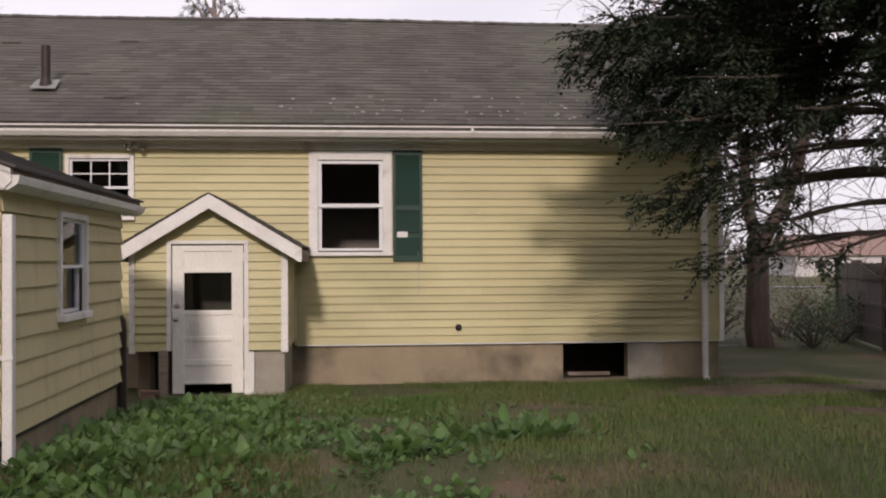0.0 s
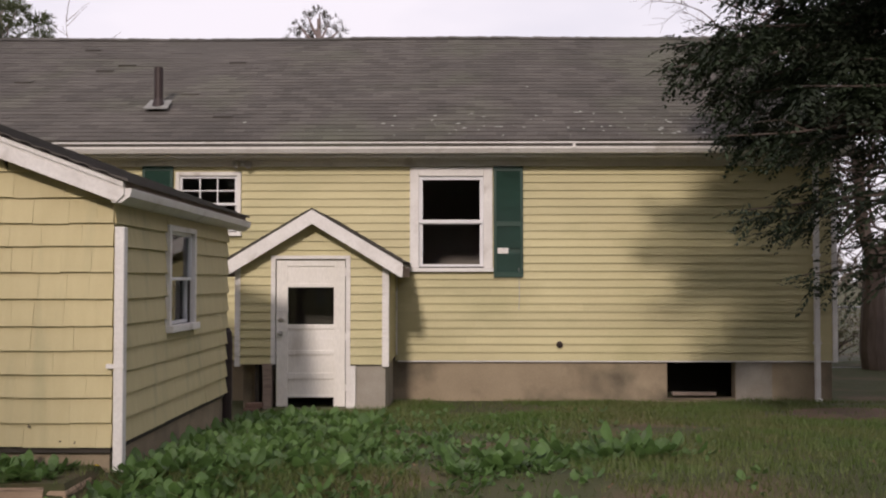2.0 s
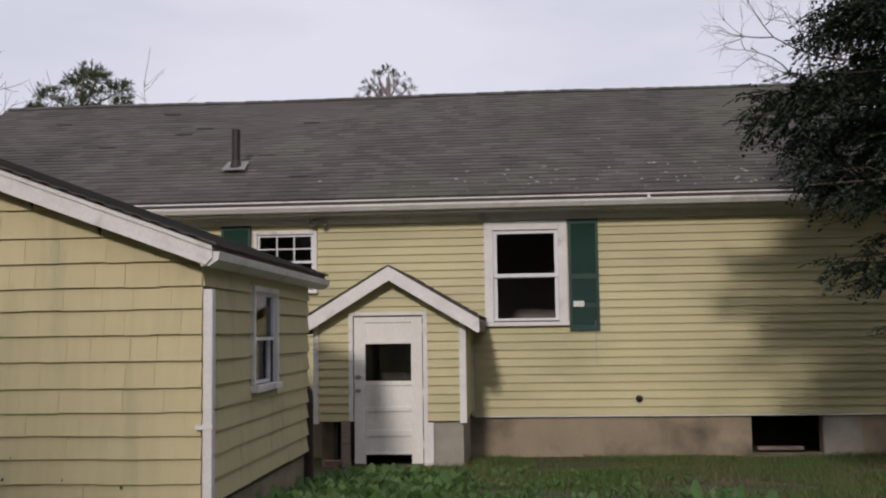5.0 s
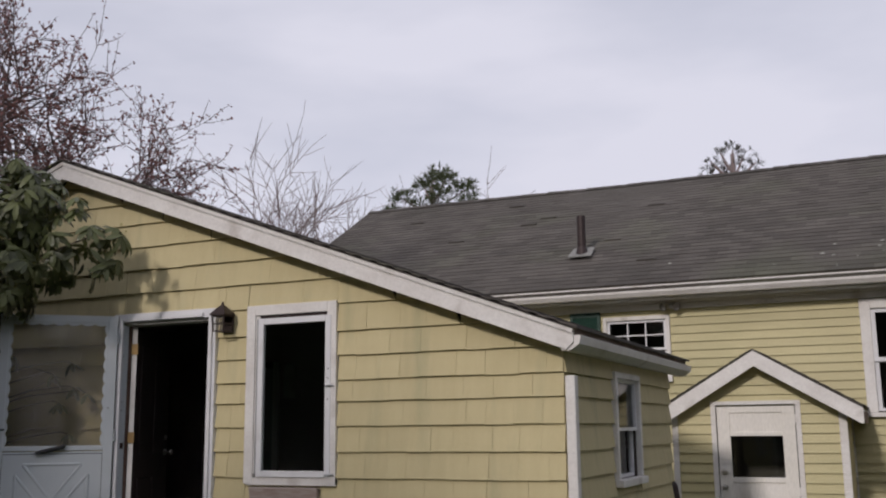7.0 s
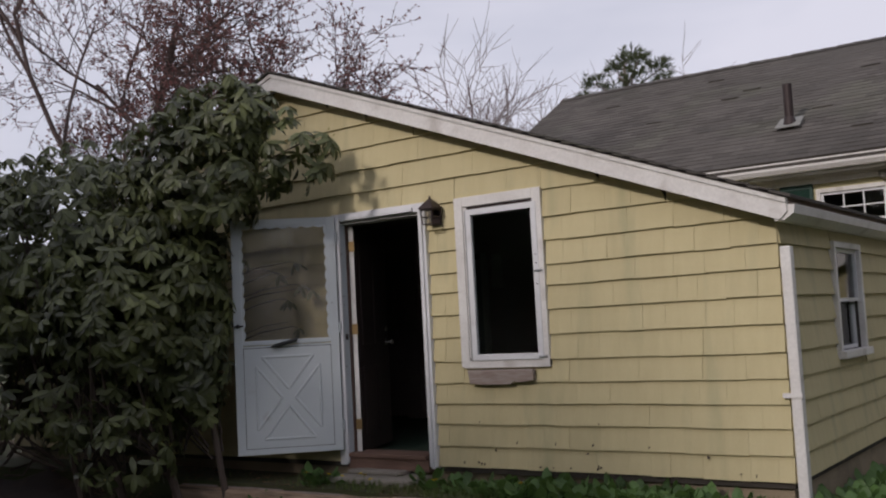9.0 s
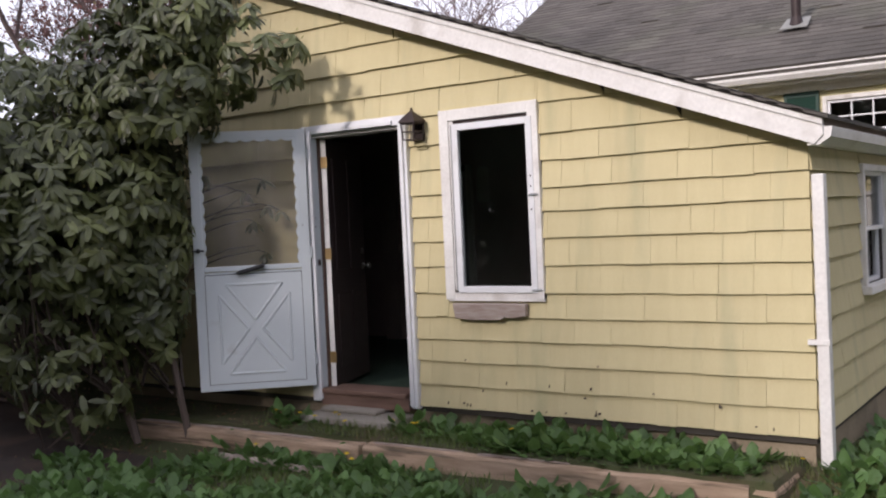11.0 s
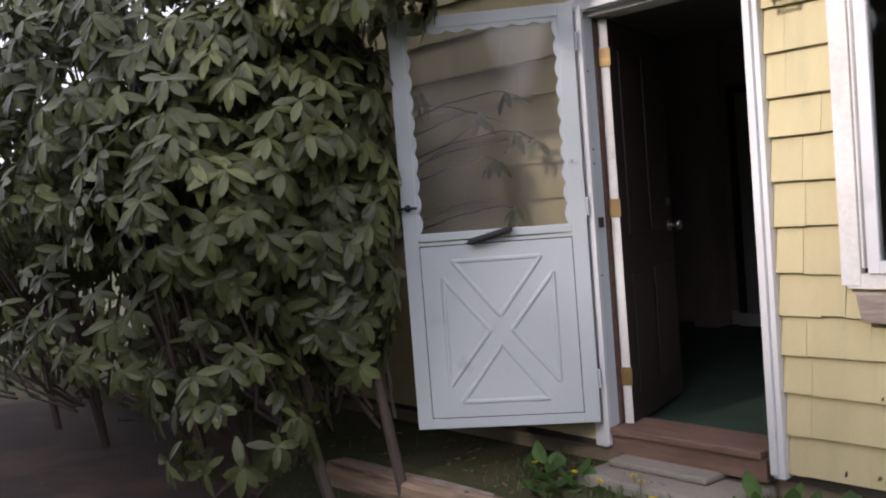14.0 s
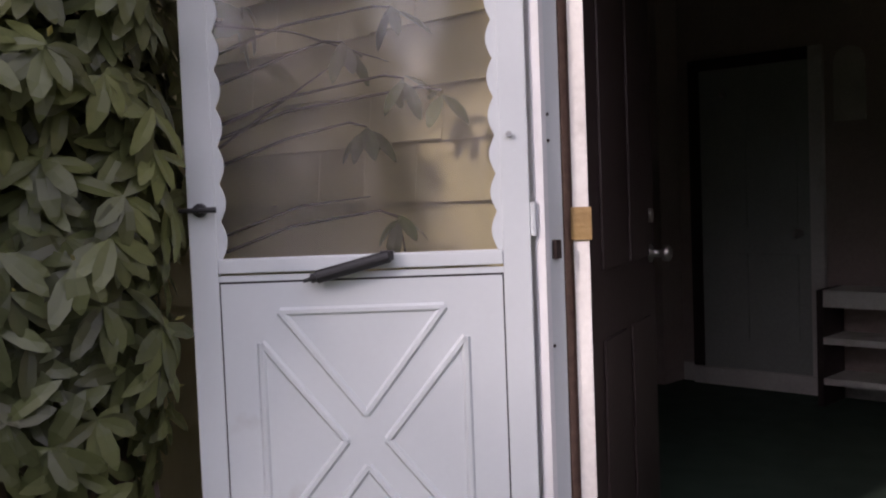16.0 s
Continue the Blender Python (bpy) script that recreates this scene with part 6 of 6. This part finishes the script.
# ---- fences and distance ----
def fences():
    f = thing("chain_link_fence", (8.0, 13.6, -0.5), "grey chain-link fence with a thin top rail behind the trees", "fence")
    x0, x1, y, z0, z1 = 6.5, 14.1, 13.7, -0.5, 0.82
    bm = bmesh.new()
    tube(bm, [(x0, y, z1), (x1, y + 2.6, z1 - 0.12)], 0.022, 0.022, 8)
    part("top_rail", bm, M_GALV, f)
    bm = bmesh.new()
    tube(bm, [(x0, y, z0 + 0.05), (11.2, y + 0.1, z0 + 0.02)], 0.018, 0.018, 8)
    part("bottom_rail", bm, M_GALV, f)
    for i in range(4):
        k = i / 3
        bm = bmesh.new()
        px, py = x0 + (x1 - x0) * k, y + 2.6 * k
        tube(bm, [(px, py, z0 - 0.1), (px, py, z1 + 0.04)], 0.03, 0.03, 8)
        part("post", bm, M_GALV, f)
    bm = bmesh.new()
    n = 130
    for i in range(-12, n):
        for s in (1, -1):
            k0, k1 = i / n, (i + s * 12) / n
            if not (0 <= k0 <= 1 and 0 <= k1 <= 1): continue
            a = (x0 + (x1 - x0) * k0, y + 2.6 * k0, z0 + 0.05)
            b = (x0 + (x1 - x0) * k1, y + 2.6 * k1, z1 - 0.02 - 0.12 * k1)
            tube(bm, [a, b], 0.0025, 0.0025, 3)
    tagged(part("mesh", bm, M_GALV, f), kind="stuff")
    # board fence
    pts = [Vector((14.2, 16.4, 0)), Vector((13.0, 12.0, 0)), Vector((12.2, 8.0, 0))]
    w = thing("board_fence", pts[0], "tall weathered grey stockade fence with back rails", "fence")
    r = random.Random(3)
    for a, b in zip(pts, pts[1:]):
        ln = (b - a).length
        u = (b - a).normalized()
        nn = Vector((u.y, -u.x, 0))
        m = int(ln / 0.145)
        for i in range(m):
            p, q = a + u * (ln * i / m + 0.002), a + u * (ln * (i + 1) / m - 0.004)
            h = 1.30 + r.uniform(-0.015, 0.015)
            bm = bmesh.new()
            prism(bm, [p + Vector((0, 0, -0.42)), q + Vector((0, 0, -0.42)), q + Vector((0, 0, h)), p + Vector((0, 0, h))], nn * 0.018)
            part("fence_board", bm, M_FENCE, w)
        side = -nn if nn.dot(Vector((2.3, -6.7, 0)) - a) < 0 else nn
        for z in (-0.1, 0.4, 0.95):
            bm = bmesh.new()
            o = side * 0.022 if side == nn else side * 0.004
            prism(bm, [a + o + Vector((0, 0, z)), b + o + Vector((0, 0, z)), b + o + Vector((0, 0, z + 0.08)), a + o + Vector((0, 0, z + 0.08))], side * 0.035)
            part("rail", bm, M_FENCE, w)
    for p in pts[:2]:
        part("post", B(p.x - 0.06, p.x + 0.06, p.y - 0.06, p.y + 0.06, -0.6, 1.42), M_BARK, w)


fences()


def shrub(name, place, size, label, material, seed, n=900, leaf=0.07, group="shrubs by the fences"):
    r = random.Random(seed)
    t = thing(name, place, label, "shrub", group)
    L = Leaves()
    bm = bmesh.new()
    c = Vector(place)
    for i in range(14):
        d = rand_dir(r)
        p = c + Vector((d.x * size[0], d.y * size[1], size[2] * (0.8 + 0.8 * abs(d.z))))
        tube(bm, [c, c.lerp(p, 0.5) + Vector((0, 0, 0.1)), p], 0.02, 0.005, 4)
    for i in range(n):
        d = rand_dir(r)
        k = r.uniform(0.35, 1.0) * (1 + 0.3 * noise.noise(d * 2.5 + c))
        p = c + Vector((d.x * size[0] * k, d.y * size[1] * k, size[2] + d.z * size[2] * k))
        if p.z < c.z: continue
        L.leaf(p, rand_dir(r), rand_dir(r), leaf * r.uniform(0.6, 1.4), leaf * 0.5, 0.1)
    part("stemwork", bm, M_TWIG, t)
    o = tagged(L.build("foliage", [material], place), "small leaves", kind="stuff")
    o.parent = t


k = 0
for x, y, sx, sz, m in ((11.9, 12.9, 0.9, 0.6, M_SHRUB), (13.2, 14.2, 1.0, 0.65, M_SHRUB), (10.3, 14.6, 1.1, 0.75, M_BRUSH), (9.2, 14.8, 1.2, 0.9, M_BRUSH), (12.5, 15.8, 1.3, 0.8, M_BRUSH), (14.5, 18.0, 1.5, 0.9, M_BRUSH), (8.9, 17.5, 1.3, 1.3, M_BRUSH),
                        (15.8, 14.0, 1.5, 1.25, M_SHRUB), (-12.2, 1.0, 2.2, 1.4, M_SHRUB), (-14.5, -1.0, 2.2, 1.5, M_BRUSH), (-12.0, -3.2, 1.6, 1.0, M_BRUSH)):
    k += 1
    shrub("shrub", (x, y, -0.5), (sx, sx * 0.8, sz), "tangled brown-green shrub by the fence" if m is M_BRUSH else "dense dark green leafy shrub", m, 60 + k, 1500)


def distance():
    r = random.Random(77)
    L = Leaves()
    for i in range(460):
        a = r.uniform(-2.4, 2.4)
        d = r.uniform(120, 210)
        if -0.05 < a < 0.9: d = r.uniform(200, 260)
        c = Vector((math.sin(a) * d, math.cos(a) * d, -1))
        h = r.uniform(5, 9)
        for j in range(46):
            p = c + Vector((r.gauss(0, 2.6), r.gauss(0, 2.6), h * r.uniform(0.1, 1)))
            L.leaf(p, rand_dir(r), rand_dir(r), r.uniform(1.0, 2.4), 1.2, 0.1)
    tagged(L.build("far_woods", [M_FAR_TREES]), "hazy far line of budding woods", "woods", kind="stuff")
    for i, (x, y, w, m) in enumerate(((58, 95, 9, M_FARROOF), (70, 100, 8, M_FARROOF))):
        h = thing("far_house", (x, y, -1), "low brown-roofed house with pale walls far beyond the fence", "house", "houses far away")
        part("wall", B(x - w, x + w, y, y + 8, -1, 1.8), M_FARWALL, h)
        bm = bmesh.new()
        prism(bm, [(x - w - 0.5, y - 0.5, 1.8), (x - w - 0.5, y + 8.5, 1.8), (x - w - 0.5, y + 4, 4.0)], (2 * w + 1, 0, 0))
        part("roof", bm, m, h)
        for j in range(4):
            wx = x - w + 2 + j * w * 0.45
            win = part("window", B(wx, wx + 1.4, y - 0.06, y - 0.01, 0.3, 1.4), M_FARWALL, h)
            part("pane", B(wx + 0.1, wx + 1.3, y - 0.08, y - 0.061, 0.4, 1.3), M_BLACK, win)
    p = thing("utility_pole", (66, 90, -1), "grey utility pole with cables", "pole")
    bm = bmesh.new()
    tube(bm, [(66, 90, -1), (66, 90, 8.5)], 0.16, 0.12, 8)
    part("pole", bm, M_BARK, p)
    part("crossarm", B(64.8, 67.2, 89.9, 90.1, 7.6, 7.8), M_BARK, p)
    for z in (7.8, 7.0):
        bm = bmesh.new()
        tube(bm, [(25, 60, z - 1.5), (45, 75, z - 2.2), (66, 90, z)], 0.03, 0.03, 4)
        part("cable", bm, M_BLACK, p)


distance()


def woods_behind():
    """Tall dark trees out of view, behind the walker and at the yard's edges."""
    r = random.Random(51)
    # The first, wider tree is added unseen to shade the bush and storm door.
    wide = {0: 6.8}
    spots = [(-9.0, -12.2), (-30, -16), (-25, -20), (-18, -23), (-11, -24), (-4, -22), (3, -24), (10, -23), (17, -22), (24, -18), (29, -11), (31, -3), (33, 6)]
    for i, (x, y) in enumerate(spots):
        z0 = -0.4
        t = thing("yard_tree", (x, y, z0), "tall dark evergreen tree at the edge of the yard", "tree", "trees round the yard")
        bm = bmesh.new()
        h = r.uniform(8.0, 10.5) if i else 14.0
        tube(bm, [(x, y, z0 - 0.1), (x + 0.2, y, h * 0.5), (x, y, h)], 0.3, 0.06, 7)
        part("trunk", bm, M_BARK, t)
        L = Leaves()
        for j in range(4200 if i else 2300):
            k = r.random() ** 0.8
            a = r.uniform(0, 6.28)
            w = (1 - k) * wide.get(i, 4.6) * r.uniform(0.45, 1.1) + 0.2
            L.leaf(Vector((x + math.cos(a) * w, y + math.sin(a) * w, 0.2 + k * h + r.uniform(-0.4, 0.4))), rand_dir(r), rand_dir(r), r.uniform(0.7, 1.2), 0.7, 0.1)
        o = tagged(L.build("foliage", [M_SPRUCE], (x, y, z0)), "dark green foliage", kind="stuff")
        o.parent = t


woods_behind()


# ---- ground cover ----
def weeds():
    r = random.Random(9)
    L = Leaves()
    def plant(x, y, s, n):
        z = ground_height(x, y)
        for i in range(n):
            a = r.uniform(0, 6.28)
            e = r.uniform(0.1, 1.0)
            d = Vector((math.cos(a), math.sin(a), e)).normalized()
            st = r.uniform(0.02, 0.16) * s
            b = Vector((x, y, z - 0.01)) + d * st
            side = Vector((-math.sin(a), math.cos(a), r.uniform(-0.25, 0.25))).normalized()
            L.long_leaf(b, (d + Vector((0, 0, -0.25))).normalized(), side, 0.135 * s * r.uniform(0.6, 1.25), 0.12 * s * r.uniform(0.7, 1.1), r.uniform(0.1, 0.6))
    for i in range(4700):
        x, y = r.uniform(0.1, 5.2), r.uniform(-1.2, 5.6)
        if y > 4.4 and x < 1.6: continue
        # dense by the outbuilding, thinning outwards
        dens = math.exp(-((x - 0.2) / 1.8) ** 2) * (1.0 if y < 5 else 0.4) + 0.05 * (x < 4.5) + 0.3 * (x < 4.4 and y < 2.2 and noise.noise(Vector((x * 0.9, y * 0.9, 11))) > 0.0)
        if noise.noise(Vector((x * 1.3, y * 1.3, 3))) < 0.05 and x > 1.0: dens *= 0.3
        if r.random() > dens: continue
        plant(x, y, r.uniform(0.4, 0.9) * (1.05 if x < 1.6 else 0.68), r.randint(4, 7))
    for i in range(46):
        plant(r.gauss(3.75, 0.28), r.gauss(1.15, 0.2), r.uniform(0.8, 1.2), 5)
    for i in range(20):
        plant(r.gauss(2.75, 0.2), r.gauss(0.4, 0.15), r.uniform(0.8, 1.1), 5)
    for i in range(420):
        x = r.uniform(-2.9, -0.3)
        y = r.uniform(-0.52, -0.08)
        if r.random() < 0.25 + 0.5 * (x > -2.2):
            plant(x, y, r.uniform(0.35, 0.8), r.randint(4, 6))
    for i in range(2500):
        x, y = r.uniform(-5.5, 1.2), r.uniform(-2.6, -0.75)
        if x < -4.2 and y > -1.5: continue
        if noise.noise(Vector((x * 1.3, y * 1.3, 7))) > -0.18: plant(x, y, r.uniform(0.3, 0.8), r.randint(4, 7))
    for x, y in ((-3.95, -0.38), (-3.85, -0.45), (-3.75, -0.36), (-4.0, -0.42)):
        plant(x, y, 0.8, 8)
    tagged(L.build("weeds", [M_WEED]), "dense broad-leaved green weeds", "weeds", kind="stuff")
    G = Leaves()
    for i in range(190000):
        if i % 3 == 0:
            x, y = r.uniform(-5.5, 2.5), r.uniform(-4.2, 0.2)
        else:
            x, y = r.uniform(0.0, 9.5), r.uniform(-1.8, 8.0)
        if x < -0.1 and y > -0.03: continue
        if y > 7.85: continue
        if -0.46 < x < 1.5 and y > 6: continue
        nz = noise.noise(Vector((x * 0.55, y * 0.55, 0)))
        if x < -4.4 and y > -2.2 and r.random() < 0.93: continue
        bare = nz < -0.22 or ((x - 8.3) / 2.2) ** 2 + ((y - 5.4) / 1.0) ** 2 < 1 or ((x - 7.6) / 0.8) ** 2 + ((y - 2.6) / 0.45) ** 2 < 1 or (x < -3.6 and y > -0.6)
        if bare and r.random() < 0.85: continue
        z = ground_height(x, y)
        h = r.uniform(0.03, 0.085) * (1.2 if nz > 0.15 else 0.9)
        a = r.uniform(0, 6.28)
        G.blade((x, y, z - 0.004), (x + math.cos(a) * h * 0.6, y + math.sin(a) * h * 0.6, z + h), r.uniform(0.003, 0.006))
    tagged(G.build("grass", [M_GRASS]), "short patchy green grass", "grass", kind="stuff")
    D = Leaves()
    for i in range(2600):
        if i % 2:
            x, y = r.uniform(0.0, 9.5), r.uniform(-1.5, 7.8)
        else:
            x, y = r.uniform(-7.5, -2.8), r.uniform(-2.6, -0.05)
        if x < -0.1 and y > -0.05: continue
        z = ground_height(x, y) + 0.008
        D.leaf(Vector((x, y, z)), rand_dir(r, 0.3), rand_dir(r, 0.5), r.uniform(0.02, 0.06), r.uniform(0.012, 0.035), 0.2)
    tagged(D.build("leaf_litter", [M_DEAD]), "scattered brown dead leaves", "dead leaves", kind="stuff")


def dandelion():
    t = thing("dandelion", (0, 0, 0), "small yellow dandelion flower in the grass", "flower", "dandelions on the raised bed")
    bm = bmesh.new()
    tube(bm, [(0, 0, 0), (0.004, 0, 0.05), (0, 0.002, 0.09)], 0.0025, 0.002, 4)
    part("stem", bm, M_WEED, t)
    L = Leaves()
    r = random.Random(2)
    for ring, (ln, e) in enumerate(((0.024, 0.15), (0.018, 0.5), (0.011, 1.2))):
        for i in range(12):
            a = 2 * math.pi * (i + ring * 0.5) / 12
            d = Vector((math.cos(a), math.sin(a), e)).normalized()
            L.leaf(Vector((0, 0, 0.09)), d, Vector((-math.sin(a), math.cos(a), 0)), ln, 0.008, 0.1)
    o = tagged(L.build("petals", [M_PETAL]), "bright yellow petals")
    o.parent = t
    return t


weeds()
first = dandelion()
spots = [(-3.45, -0.36), (-3.52, -0.30), (-3.80, -0.42), (-4.05, -0.40), (-3.25, -0.5), (-2.75, -0.38), (-2.95, -0.35), (-2.70, -0.35), (-3.05, -0.75), (-2.95, -0.82), (-2.25, -0.85), (-3.9, -0.78), (-1.95, -0.3), (-3.62, -0.46), (-2.2, -1.3), (-0.1, -0.1), (-0.6, -0.9)]
for i, (x, y) in enumerate(spots):
    m = pose(x, y, ground_height(x, y) - 0.005, random.uniform(-12, 12), random.uniform(-12, 12), random.uniform(0, 360))
    if i == 0:
        first.matrix_basis = m
    else:
        copy_thing(first, m)


# ---- siding pieces ----
shakes(W_, SHED_FRONT, SX0, SX1, [(SDOOR[0] - 0.07, SDOOR[1] + 0.07, -1, SDOOR[3] + 0.075), (SWIN[0], SWIN[1], SWIN[2] - 0.012, SWIN[3])], front_limit, COURSES, joint_from=-5.2, mn=0.14, mx=0.34)
shakes(R_, SHED_SIDE, 0, SYB, [(SWIN_R[0], SWIN_R[1], SWIN_R[2], SWIN_R[3])], lambda z, z1: (0.0, SYB, 0.0, SYB) if z < 1.85 else None, COURSES[:11], 0.9, 1.4)


def house_siding():
    W = to_wall((0, HY, 0), (1, 0, 0), (0, -1, 0))
    wall = tagged(new("siding_house"), "yellow lapped siding on the back wall of the house", kind="structure")
    rnd = random.Random(5)
    n = 24
    e = (EAVE - SB) / n
    holes = [WINDOW, SMALL, (PX0, PX1, -1, 1.5)]
    for i in range(n):
        z = SB + e * i
        cuts = [HX0, HX0 + rnd.uniform(1, 3.5)]
        while cuts[-1] < HX1 - 3.6:
            cuts.append(cuts[-1] + 3.66)
        cuts[-1] = HX1 - 0.02
        for p, q in zip(cuts, cuts[1:]):
            for pp, qq, s, t in clear_spans(p, q, z, z + e, holes):
                bm = bmesh.new()
                board(bm, W, pp, qq, pp, qq, s, t, 0.026, 0.003)
                part("clapboard", bm, M_VINYL, wall)


house_siding()
